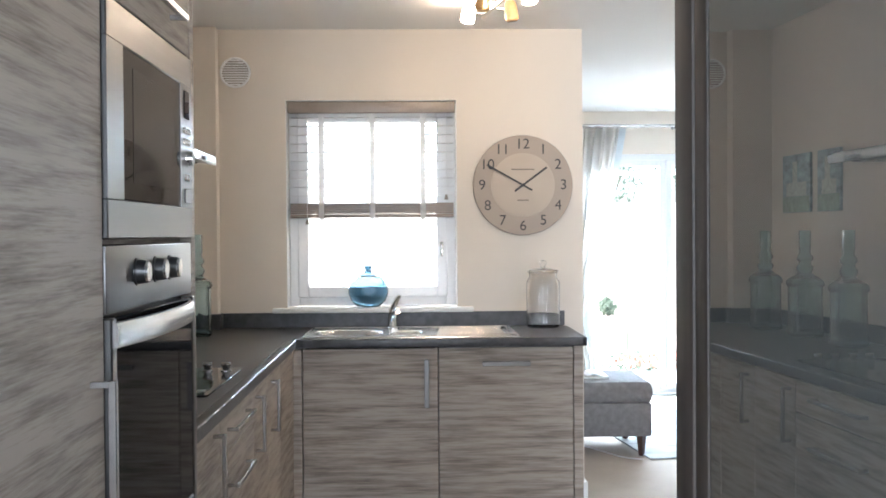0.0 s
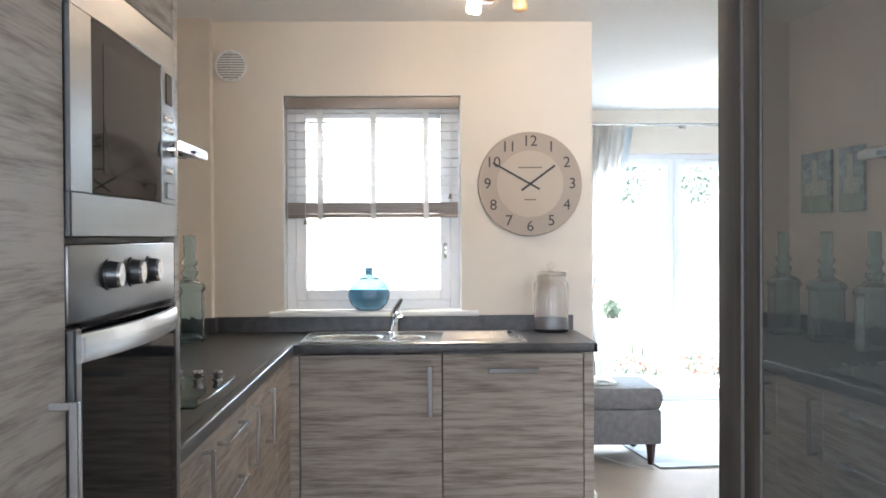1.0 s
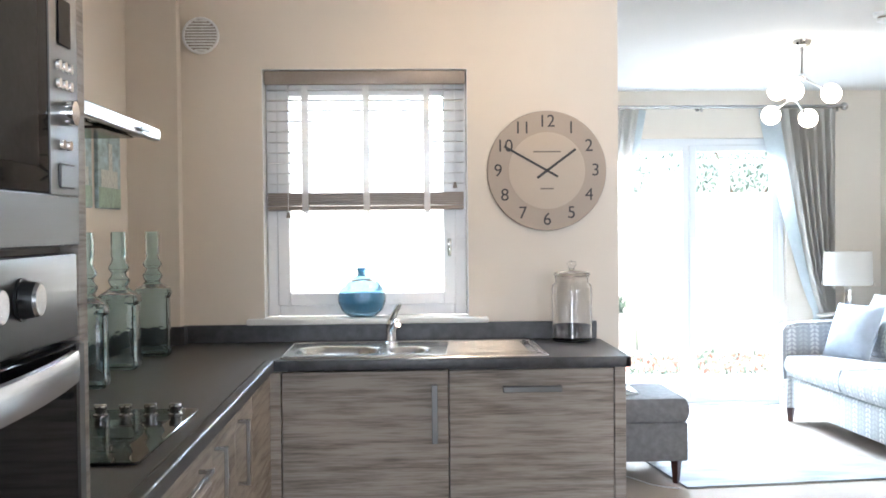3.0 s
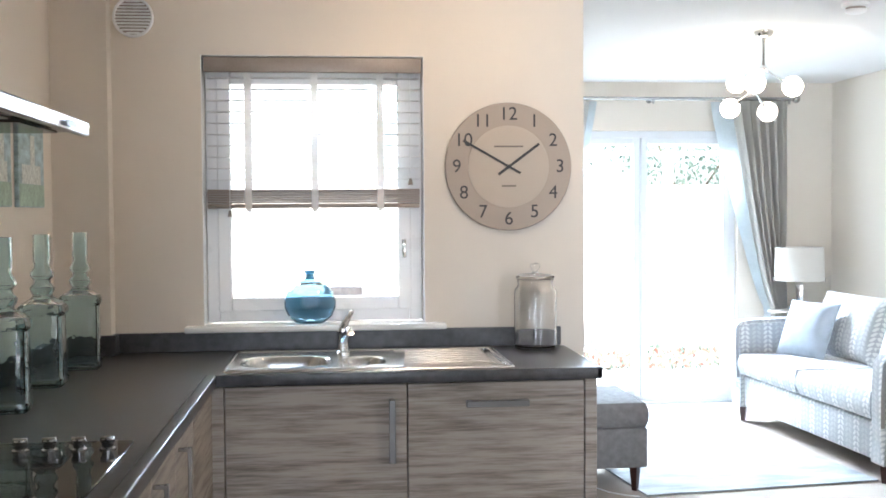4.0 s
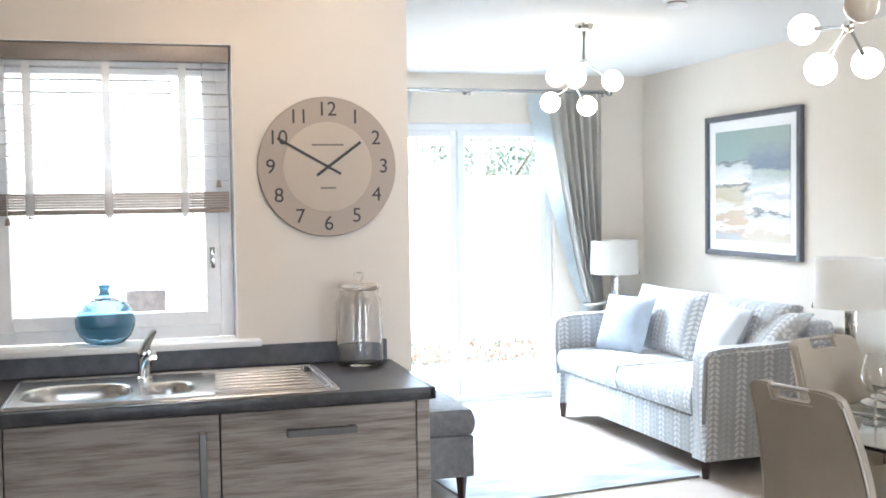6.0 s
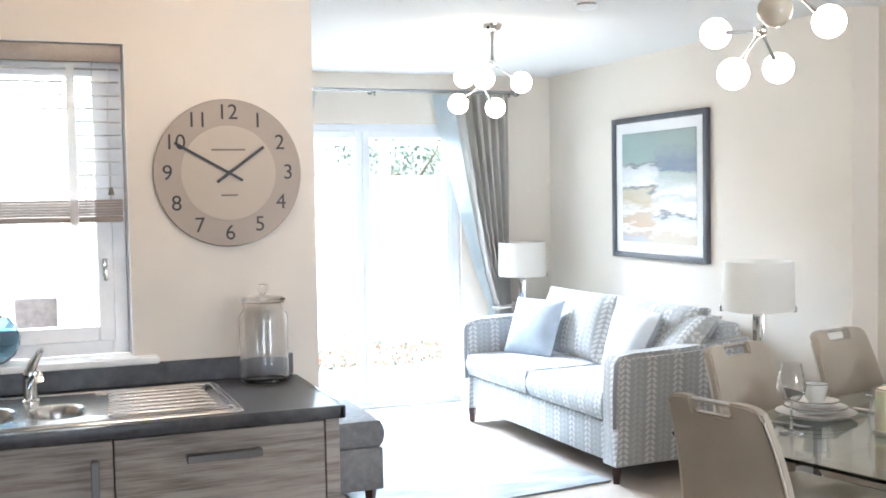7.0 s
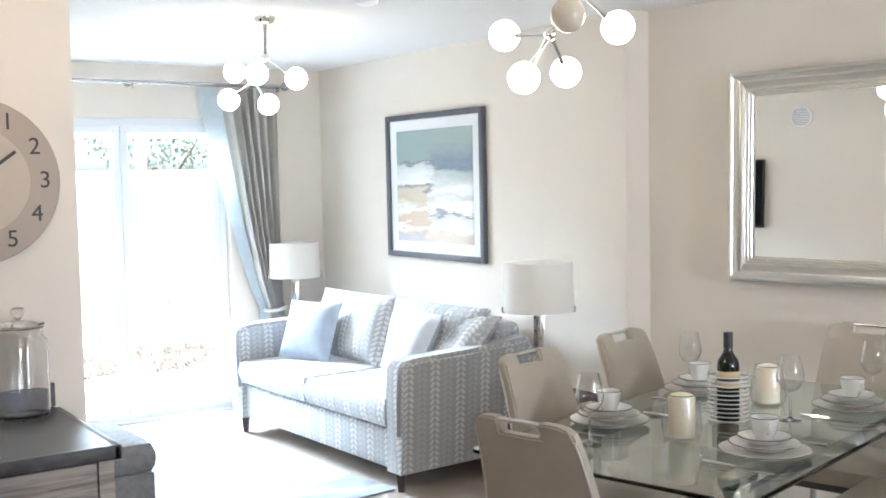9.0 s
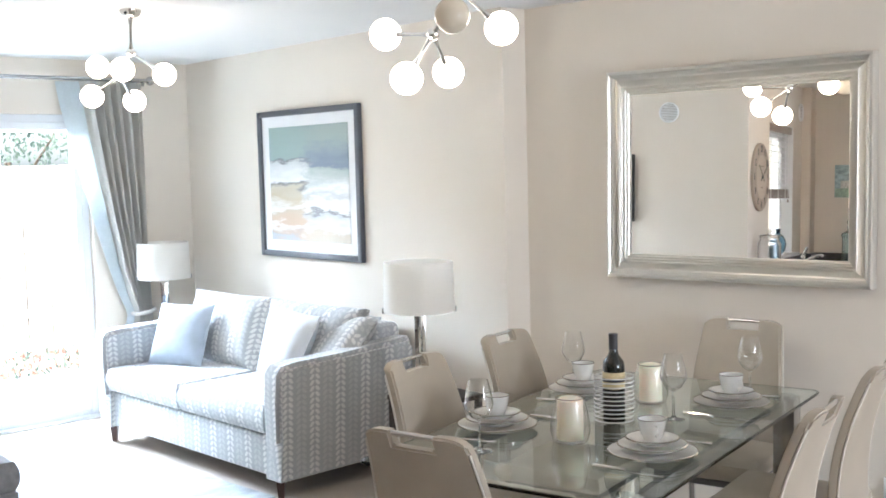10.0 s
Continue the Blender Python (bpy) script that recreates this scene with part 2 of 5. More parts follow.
PAINT = mat("cream_wall_paint", (0.735, 0.670, 0.586), 0.75, var=0.025, scale=1.5, bump=0.05, bscale=260)
CEIL = mat("white_ceiling_paint", (0.80, 0.79, 0.77), 0.85, var=0.02, scale=1.2, bump=0.04, bscale=220)
TRIM = mat("white_gloss_paint", (0.84, 0.84, 0.83), 0.3, var=0.03, bump=0.01)
DOORPVC = mat("satin_white_plastic", (0.74, 0.76, 0.79), 0.35, var=0.02, bump=0.0)
UPVC = mat("white_plastic", (0.90, 0.905, 0.91), 0.28, var=0.02, bump=0.0)
FLOORM = mat("beige_carpet", (0.42, 0.36, 0.30), 0.95, var=0.08, scale=3.5, bump=0.5, bscale=420)
WOOD = wood_front("weathered_laminate", (0.180, 0.154, 0.131), (0.350, 0.303, 0.258), (0.425, 0.375, 0.326))
WORKTOP = mat("slate_worktop", (0.055, 0.055, 0.058), 0.34, var=0.38, scale=26, bump=0.08, bscale=350)
PEWTER = mat("satin_pewter", (0.21, 0.205, 0.20), 0.38, 1.0, var=0.05, scale=6, bump=0.0)
STEEL = mat("brushed_steel", (0.120, 0.118, 0.116), 0.34, 1.0, var=0.035, scale=2, stretch=(1, 1, 30), bump=0.0)
BRIGHT = mat("satin_chrome", (0.46, 0.455, 0.45), 0.25, 1.0, var=0.04, scale=6, bump=0.0)
SINKM = mat("satin_steel", (0.62, 0.62, 0.62), 0.24, 1.0, var=0.05, scale=6, bump=0.01)
CHROME = mat("chrome", (0.80, 0.80, 0.79), 0.07, 1.0, var=0.02, bump=0.0)
BLACKGLASS = mat("black_glass", (0.010, 0.010, 0.011), 0.03, var=0.2, bump=0.0, IOR=1.12)
HOBGLASS = mat("hob_glass", (0.010, 0.010, 0.011), 0.02, var=0.2, bump=0.0, IOR=1.27)
BLACK = mat("black_plastic", (0.018, 0.018, 0.018), 0.35, var=0.15, bump=0.02)
GREYSCREEN = mat("grey_oven_screen", (0.035, 0.034, 0.032), 0.06, var=0.15, bump=0.0, IOR=1.12)
DARKWOOD = mat("dark_stained_wood", (0.060, 0.050, 0.043), 0.6, var=0.45, scale=2, stretch=(14, 14, 1), bump=0.08, bscale=60)
LEGWOOD = mat("mahogany_leg", (0.050, 0.016, 0.011), 0.3, var=0.3, scale=10, bump=0.03)
PANELGLASS = mat("back_painted_glass", (0.105, 0.115, 0.112), 0.0, var=0.04, scale=1, bump=0.0, IOR=3.0)
BLOWN = thin_glass("thin_blown_glass", (0.985, 0.985, 0.98), 2.6, 0.045)
STEMWARE = glass("crystal_glass", (0.99, 0.99, 0.99), 0.0, 1.45)
PANE = glass("window_glass", (1, 1, 1), 0.0, 1.05)
AQUA = wavy(glass("aqua_glass", (0.82, 0.955, 0.976), 0.0, 1.42), 26, 0.0030)
BLUE = wavy(glass("blue_glass", (0.50, 0.70, 0.82)), 16, 0.008)
BLUERIM = glass("dark_blue_glass", (0.26, 0.45, 0.56))
TABLEGLASS = glass("table_glass", (0.86, 0.95, 0.92))
MIRROR = mat("mirror_silver", (0.88, 0.88, 0.87), 0.0, 1.0, var=0.0, bump=0.0)
SILVER = mat("champagne_silver_leaf", (0.68, 0.655, 0.605), 0.32, 0.75, var=0.02, scale=4, bump=0.0)
SOFA = leaf_fabric("leaf_pattern_cloth", (0.385, 0.39, 0.395), (0.63, 0.62, 0.60))
PALEBLUE = mat("pale_blue_cloth", (0.43, 0.485, 0.565), 0.85, var=0.10, scale=12, bump=0.2, bscale=420)
WHITECLOTH = mat("pale_grey_cloth", (0.55, 0.56, 0.58), 0.85, var=0.08, scale=12, bump=0.2, bscale=420)
GREYCLOTH = mat("grey_tweed", (0.195, 0.19, 0.195), 0.9, var=0.20, scale=30, bump=0.35, bscale=500)
LEATHER = mat("taupe_leather", (0.39, 0.335, 0.262), 0.36, var=0.08, scale=6, bump=0.12, bscale=300)
PIPING = mat("pale_piping", (0.60, 0.56, 0.49), 0.5, var=0.05, bump=0.02)
CURTAIN = see_through_cloth("grey_curtain_cloth", (0.66, 0.625, 0.595), 0.37, (30, 30, 2), 1.0)
LINING = see_through_cloth("pale_curtain_lining", (0.57, 0.61, 0.625), 0.22)
SHADE = see_through_cloth("cream_lampshade", (0.84, 0.80, 0.73), 0.42, var=0.03)
RUG = mat("pale_wool_rug", (0.33, 0.35, 0.35), 0.95, var=0.42, scale=3.0, stretch=(1, 2.5, 1), bump=0.5, bscale=260)
PORCELAIN = mat("white_porcelain", (0.78, 0.77, 0.74), 0.12, var=0.02, bump=0.0)
RIM = mat("platinum_rim", (0.42, 0.40, 0.36), 0.2, 0.8, var=0.05, bump=0.0)
WAX = mat("ivory_wax", (0.80, 0.735, 0.58), 0.5, var=0.05, bump=0.02, Subsurface_Weight=0.3)
WINEGLASS = mat("dark_bottle_glass", (0.006, 0.008, 0.006), 0.05, var=0.1, bump=0.0)
LABELM = mat("cream_paper", (0.62, 0.50, 0.28), 0.6, var=0.15, scale=40, bump=0.02)
BULB = glow("lit_opal_globe", (1.0, 0.84, 0.63), 3.3)
UNLIT = mat("unlit_opal_globe", (0.66, 0.58, 0.46), 0.15, var=0.03, bump=0.0)
SPOTGLASS = glow("lit_frosted_spot", (1.0, 0.74, 0.50), 26.0)
SPOTWARM = mat("amber_frosted_glass", (0.62, 0.42, 0.20), 0.25, var=0.1, bump=0.0, Transmission_Weight=0.4)
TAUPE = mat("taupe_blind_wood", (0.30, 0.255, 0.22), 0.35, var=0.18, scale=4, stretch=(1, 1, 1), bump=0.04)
# same taupe slats, made pale and see-through: sky glare put into the colour
SLATLIT = see_through_cloth("backlit_blind_slat", (0.60, 0.60, 0.60), 0.7)
TAPE = see_through_cloth("white_tape", (0.88, 0.88, 0.87), 0.5)
CLOCKRING = mat("clock_taupe", (0.40, 0.335, 0.275), 0.6, var=0.04, bump=0.03)
LETTERING = mat("brown_grey_lettering", (0.17, 0.145, 0.125), 0.6, var=0.05, bump=0.0)
CLOCKFACE = mat("clock_cream", (0.50, 0.43, 0.35), 0.6, var=0.03, bump=0.03)
INK = mat("charcoal_ink", (0.035, 0.034, 0.036), 0.5, var=0.1, bump=0.0)
FRAMEGREY = mat("slate_grey_frame", (0.085, 0.09, 0.105), 0.35, var=0.15, scale=8, bump=0.03)
MOUNT = mat("white_mount", (0.78, 0.78, 0.78), 0.7, var=0.02, bump=0.02)
SEA = seascape("seascape_paint")
CARD = mat("coastal_print", (0.36, 0.47, 0.50), 0.5, var=0.5, scale=14, stretch=(1, 1, 2), bump=0.0)
CARDGREEN = mat("green_print_band", (0.33, 0.44, 0.35), 0.5, var=0.35, scale=30, bump=0.0)
CARDPALE = mat("pale_print_tower", (0.60, 0.62, 0.58), 0.5, var=0.3, scale=60, bump=0.0)
PAPER = mat("magazine_paper", (0.72, 0.71, 0.68), 0.5, var=0.08, scale=30, bump=0.0)
PATIO = mat("pale_paving", (0.42, 0.40, 0.37), 0.8, var=0.15, scale=3, bump=0.1, island=0.08)
FENCE = mat("pale_fence_timber", (0.55, 0.50, 0.43), 0.7, var=0.15, scale=3, stretch=(8, 8, 1), bump=0.1, island=0.08)
SIDING = mat("white_cladding", (0.74, 0.74, 0.73), 0.6, var=0.05, bump=0.05, island=0.03)
GRASS = mat("lawn", (0.07, 0.12, 0.035), 0.9, var=0.4, scale=3, bump=0.4)
LEAF = see_through_cloth("foliage", (0.12, 0.155, 0.115), 0.35, scale=9)
PETAL = mat("pink_petals", (0.42, 0.17, 0.12), 0.6, var=0.5, scale=30, bump=0.0)
RATTAN = mat("grey_rattan", (0.16, 0.15, 0.155), 0.7, var=0.3, scale=20, bump=0.4)
TRUNK = mat("bark", (0.10, 0.075, 0.05), 0.9, var=0.3, scale=9, bump=0.4)

# ---- mesh helpers ----
base_of = {}


def thing(name, label, category, at=(0, 0, 0), turn=0.0, group="", kind=""):
    ob = new(name)
    ob.empty_display_size = 0.05
    ob.matrix_world = pose(*at, 0, 0, turn)
    base_of[ob] = Matrix.Translation(at) @ pose(0, 0, 0, 0, 0, turn)
    return tagged(ob, label, category, group, kind)


def part(name, bm, material, parent, label="", world=True, smooth=True):
    """One mesh under a thing or a part; world: the mesh is given in the room's own metres."""
    root = base_of[parent]
    if len(bm.faces) < 20000:
        bmesh.ops.recalc_face_normals(bm, faces=bm.faces[:])
    if world:
        bm.transform(root.inverted())
    me = bpy.data.meshes.new(name)
    bm.normal_update()
    bm.to_mesh(me)
    bm.free()
    me.materials.append(material)
    if smooth:
        me.shade_smooth()
        me.set_sharp_from_angle(angle=radians(38))
    ob = new(name, me)
    ob.parent = parent
    base_of[ob] = root
    return tagged(ob, label)


def solid(name, bm, material, label="", category="", kind="", group="", smooth=True):
    """A single mesh that stands by itself."""
    me = bpy.data.meshes.new(name)
    bm.normal_update()
    bm.to_mesh(me)
    bm.free()
    me.materials.append(material)
    if smooth:
        me.shade_smooth()
        me.set_sharp_from_angle(angle=radians(38))
    ob = new(name, me)
    base_of[ob] = Matrix()
    return tagged(ob, label, category, group, kind)


def box(x0, y0, z0, x1, y1, z1, bevel=0.0, segments=2, into=None):
    bm = bmesh.new() if into is None else into
    m = Matrix.Translation(((x0 + x1) / 2, (y0 + y1) / 2, (z0 + z1) / 2)) @ Matrix.Diagonal((abs(x1 - x0), abs(y1 - y0), abs(z1 - z0), 1))
    made = bmesh.ops.create_cube(bm, size=1, matrix=m)
    if bevel:
        edges = list({e for v in made["verts"] for e in v.link_edges})
        bmesh.ops.bevel(bm, geom=edges, offset=bevel, segments=segments, affect="EDGES", profile=0.5)
    return bm


def rod(a, b, r, r2=None, segments=16, into=None):
    bm = bmesh.new() if into is None else into
    a, b = Vector(a), Vector(b)
    d = b - a
    m = Matrix.Translation((a + b) / 2) @ d.to_track_quat("Z", "Y").to_matrix().to_4x4()
    bmesh.ops.create_cone(bm, cap_ends=True, segments=segments, radius1=r, radius2=r if r2 is None else r2, depth=d.length, matrix=m)
    return bm


def ball(c, r, into=None, u=20, v=12):
    bm = bmesh.new() if into is None else into
    bmesh.ops.create_uvsphere(bm, u_segments=u, v_segments=v, radius=r, matrix=Matrix.Translation(c))
    return bm


def lathe(profile, at=(0, 0, 0), segments=32, square=0.0, turn=0.0):
    """Turns a profile of (radius, height); square above 0 draws the round towards a square plan."""
    bm = bmesh.new()
    rings = []
    for r, z in profile:
        if r < 1e-5:
            rings.append([bm.verts.new((at[0], at[1], at[2] + z))])
            continue
        ring = []
        for i in range(segments):
            a = 2 * math.pi * i / segments + turn
            k = 1.0
            if square:
                k = 1 / (abs(math.cos(a - turn)) ** square + abs(math.sin(a - turn)) ** square) ** (1 / square)
            ring.append(bm.verts.new((at[0] + r * k * math.cos(a), at[1] + r * k * math.sin(a), at[2] + z)))
        rings.append(ring)
    for lo, hi in zip(rings, rings[1:]):
        for i in range(segments):
            j = (i + 1) % segments
            if len(lo) == 1 and len(hi) > 1:
                bm.faces.new((lo[0], hi[j], hi[i]))
            elif len(hi) == 1 and len(lo) > 1:
                bm.faces.new((lo[i], lo[j], hi[0]))
            elif len(lo) > 1:
                bm.faces.new((lo[i], lo[j], hi[j], hi[i]))
    bmesh.ops.recalc_face_normals(bm, faces=bm.faces[:])
    return bm


def tube(points, r, segments=10, into=None):
    """A round bar along a bent line."""
    bm = bmesh.new() if into is None else into
    pts = [Vector(p) for p in points]
    rings = []
    side = None
    for i, p in enumerate(pts):
        d = (pts[min(i + 1, len(pts) - 1)] - pts[max(i - 1, 0)]).normalized()
        if side is None:
            side = d.orthogonal().normalized()
        side = (side - d * side.dot(d)).normalized()
        up = d.cross(side)
        rr = r[i] if isinstance(r, (list, tuple)) else r
        rings.append([bm.verts.new(p + (side * math.cos(a) + up * math.sin(a)) * rr) for a in [2 * math.pi * k / segments for k in range(segments)]])
    for lo, hi in zip(rings, rings[1:]):
        for i in range(segments):
            j = (i + 1) % segments
            bm.faces.new((lo[i], lo[j], hi[j], hi[i]))
    bm.faces.new(list(reversed(rings[0])))
    bm.faces.new(rings[-1])
    return bm


def rounded_plate(x0, y0, x1, y1, z0, z1, r, steps=6, bevel=0.0):
    """A flat slab with round corners."""
    bm = bmesh.new()
    ring = []
    for cx, cy, a0 in ((x1 - r, y1 - r, 0), (x0 + r, y1 - r, 90), (x0 + r, y0 + r, 180), (x1 - r, y0 + r, 270)):
        for i in range(steps + 1):
            a = radians(a0 + 90 * i / steps)
            ring.append(bm.verts.new((cx + r * math.cos(a), cy + r * math.sin(a), z0)))
    f = bm.faces.new(ring)
    made = bmesh.ops.extrude_face_region(bm, geom=[f])
    for v in [g for g in made["geom"] if isinstance(g, bmesh.types.BMVert)]:
        v.co.z = z1
    bmesh.ops.recalc_face_normals(bm, faces=bm.faces[:])
    if bevel:
        es = [e for e in bm.edges if abs(e.verts[0].co.z - e.verts[1].co.z) < 1e-6]
        bmesh.ops.bevel(bm, geom=es, offset=bevel, segments=2, affect="EDGES")
    return bm


def cushion(w, d, h, puff=0.35, n=10, edge=0.5, at=Matrix()):
    """A stuffed pad: w and d across, h thick, thinner towards its seams."""
    bm = bmesh.new()
    bmesh.ops.create_cube(bm, size=2)
    bmesh.ops.subdivide_edges(bm, edges=bm.edges[:], cuts=n, use_grid_fill=True)
    for v in bm.verts:
        a, b, c = v.co
        full = ((1 - abs(a) ** 3) * (1 - abs(b) ** 3)) ** edge
        t = (1 - puff) + puff * full
        round_in = 1 - 0.06 * c * c
        pinch = 1 - 0.04 * (1 - b * b) * puff
        pinch2 = 1 - 0.04 * (1 - a * a) * puff
        v.co = (a * w / 2 * round_in * pinch, b * d / 2 * round_in * pinch2, c * h / 2 * t + 0.004 * noise.noise((a * 3, b * 3, c * 2 + w)))
    bm.transform(at)
    return bm


def cloth_uv(bm, axes=None):
    """Lays each face flat along its main direction, in metres."""
    bm.normal_update()
    layer = bm.loops.layers.uv.new("cloth")
    for f in bm.faces:
        nx, ny, nz = (abs(c) for c in f.normal)
        for lp in f.loops:
            x, y, z = lp.vert.co
            if nz >= nx and nz >= ny:
                lp[layer].uv = (y, x)
            elif nx >= ny:
                lp[layer].uv = (y, z)
            else:
                lp[layer].uv = (x, z)
    return bm


def joined(*makers):
    bm = bmesh.new()
    for make in makers:
        make(bm)
    return bm


def bow_handle(a, b, out, material, parent, wide=0.012):
    """A square D handle between two points, standing off its front."""
    a, b, out = Vector(a), Vector(b), Vector(out)
    bm = bmesh.new()
    d = (b - a).normalized()
    w = wide / 2
    lo = [min(p) for p in zip(a + out, b + out)]
    hi = [max(p) for p in zip(a + out, b + out)]
    box(lo[0] - w, lo[1] - w, lo[2] - w, hi[0] + w, hi[1] + w, hi[2] + w, 0.0015, 1, bm)
    v, n = w * 0.86, out.normalized()
    for p in (a, b):
        p, q = p + n * v, p + out - n * (w + v - 0.002)
        lo = [min(s) for s in zip(p, q)]
        hi = [max(s) for s in zip(p, q)]
        box(lo[0] - v, lo[1] - v, lo[2] - v, hi[0] + v, hi[1] + v, hi[2] + v, 0.0012, 1, bm)
    return part("handle", bm, material, parent, "brushed steel bow handle")


# ---- structure ----
CEILZ = 2.385
KW = 3.51      # kitchen window wall
KE = 0.742     # its free end
FW = 7.10      # garden wall
PW = 3.487     # picture wall
RE = 3.925     # where the picture wall steps back
WL = -1.27     # hob wall
ANG = math.tan(radians(8.3))


def slab(name, boxes, material, bevel=0.0):
    bm = bmesh.new()
    for b in boxes:
        box(*b, into=bm)
    return solid(name, bm, material, kind="structure", smooth=False)


slab("ceiling", [(-1.5, -3.3, CEILZ, 5.0, 7.4, 2.6)], CEIL)
slab("wall_hob", [(WL - 0.15, -3.3, 0, WL, 3.81, CEILZ)], PAINT)
slab("wall_boxing", [(WL, KW - 0.075, 0, -1.065, KW, CEILZ)], PAINT)
WX0, WX1, WZ0, WZ1 = -0.735, 0.113, 0.985, 2.035
slab("wall_window", [(WL, KW, 0, WX0, 3.81, CEILZ), (WX1, KW, 0, KE, 3.81, CEILZ), (WX0, KW, 0, WX1, 3.81, WZ0), (WX0, KW, WZ1, WX1, 3.81, CEILZ)], PAINT)
slab("wall_lounge_west", [(0.44, 3.81, 0, KE, FW, CEILZ)], PAINT)
DX0, DX1, DZ = 1.29, 2.755, 2.03
slab("wall_garden", [(0.44, FW, 0, DX0, 7.4, CEILZ), (DX1, FW, 0, 4.0, 7.4, CEILZ), (DX0, FW, DZ, DX1, 7.4, CEILZ)], PAINT)
slab("wall_picture", [(PW, RE, 0, 4.0, FW, CEILZ)], PAINT)
bm = bmesh.new()
x_at = lambda y: 3.645 + (RE - y) * ANG
ring = [(x_at(RE), RE), (x_at(-3.3), -3.3), (5.0, -3.3), (5.0, RE)]
lo = [bm.verts.new((x, y, 0)) for x, y in ring]
hi = [bm.verts.new((x, y, CEILZ)) for x, y in ring]
for i in range(4):
    bm.faces.new((lo[i], lo[(i + 1) % 4], hi[(i + 1) % 4], hi[i]))
bm.faces.new(lo), bm.faces.new(hi)
bmesh.ops.recalc_face_normals(bm, faces=bm.faces[:])
solid("wall_dining", bm, PAINT, kind="structure", smooth=False)
slab("wall_partition", [(1.21, -0.02, 0, 1.33, 0.88, CEILZ), (0.60, -0.14, 0, 1.33, -0.02, CEILZ)], PAINT)
slab("wall_hall_east", [(0.50, -3.18, 0, 0.60, -0.02, CEILZ)], PAINT)
# unseen window openings added to the front wall for the fill lamps
ADDED_OPENINGS = [(-0.95, 0.05), (1.80, 3.40)]
slab("wall_front", [(WL, -3.3, 0, -0.95, -3.18, CEILZ), (0.05, -3.3, 0, 1.80, -3.18, CEILZ), (3.40, -3.3, 0, 5.0, -3.18, CEILZ),
                    (-0.95, -3.3, 0, 0.05, -3.18, 0.9), (-0.95, -3.3, 2.1, 0.05, -3.18, CEILZ), (1.80, -3.3, 0, 3.40, -3.18, 0.9), (1.80, -3.3, 2.1, 3.40, -3.18, CEILZ)], PAINT)
slab("baseboard", [(KE, 3.50, 0, KE + 0.016, FW, 0.12), (0.655, KW - 0.016, 0, KE + 0.016, KW, 0.12), (PW - 0.016, RE, 0, PW, FW, 0.12),
                   (DX1, FW - 0.016, 0, PW - 0.016, FW, 0.12), (KE + 0.016, FW - 0.016, 0, DX0, FW, 0.12)], TRIM)

# ---- kitchen window ----
window = thing("window_1", "", "", (-0.31, 3.6, 1.0), kind="structure")
yf = 3.605


def ring_frame(x0, z0, x1, z1, w, y0, y1, into=None, bevel=0.004):
    bm = bmesh.new() if into is None else into
    box(x0, y0, z0, x0 + w, y1, z1, bevel, 1, bm)
    box(x1 - w, y0, z0, x1, y1, z1, bevel, 1, bm)
    box(x0 + w, y0, z0, x1 - w, y1, z0 + w, bevel, 1, bm)
    box(x0 + w, y0, z1 - w, x1 - w, y1, z1, bevel, 1, bm)
    return bm


part("window_frame", ring_frame(WX0 + 0.004, WZ0 + 0.022, WX1 - 0.004, WZ1 - 0.004, 0.050, yf, yf + 0.07), UPVC, window)
sash = part("sash", ring_frame(WX0 + 0.048, WZ0 + 0.066, WX1 - 0.048, WZ1 - 0.05, 0.052, yf - 0.014, yf + 0.05), UPVC, window)
pane = part("pane", box(WX0 + 0.094, yf + 0.02, WZ0 + 0.112, WX1 - 0.094, yf + 0.025, WZ1 - 0.096), PANE, window)
pane.visible_shadow = False
bm = box(0.028, yf - 0.028, 1.27, 0.046, yf - 0.014, 1.33, 0.003)
box(0.030, yf - 0.042, 1.255, 0.044, yf - 0.026, 1.305, 0.004, 2, bm)
part("window_handle", bm, CHROME, sash)
for n, b in (("reveal_side", (WX0, KW + 0.001, 1.006, WX0 + 0.003, yf, WZ1)), ("reveal_side", (WX1 - 0.003, KW + 0.001, 1.006, WX1, yf, WZ1)), ("reveal_head", (WX0 + 0.003, KW + 0.001, WZ1 - 0.003, WX1 - 0.003, yf, WZ1))):
    part(n, box(*b), TRIM, window, smooth=False)
part("window_sill", box(WX0 - 0.068, KW - 0.052, 0.982, WX1 + 0.078, yf, 1.006, 0.006), TRIM, window)

# plain frames for the two added openings
for k, (xa, xb) in enumerate(ADDED_OPENINGS):
    w = thing("window_2" if k == 0 else "window_3", "", "", ((xa + xb) / 2, -3.25, 0.9), kind="structure")
    part("window_frame", ring_frame(xa, 0.9, xb, 2.1, 0.05, -3.285, -3.225), UPVC, w)

blind = thing("venetian_blind", "half-raised taupe wooden venetian blind with white ladder tapes", "blind", (-0.31, 3.56, 1.45))
part("valance", box(WX0 + 0.008, 3.520, 1.972, WX1 - 0.008, 3.536, 2.030, 0.004), TAUPE, blind)
part("headrail", box(WX0 + 0.012, 3.537, 1.982, WX1 - 0.012, 3.588, 2.026, 0.003), TAUPE, blind)
for i in range(10):
    z = 1.955 - i * 0.0435
    s = part("slat", box(WX0 + 0.016, 3.538, z - 0.0014, WX1 - 0.016, 3.588, z + 0.0014), SLATLIT, blind, "open slat with sky glare in its colour" if i == 0 else "")
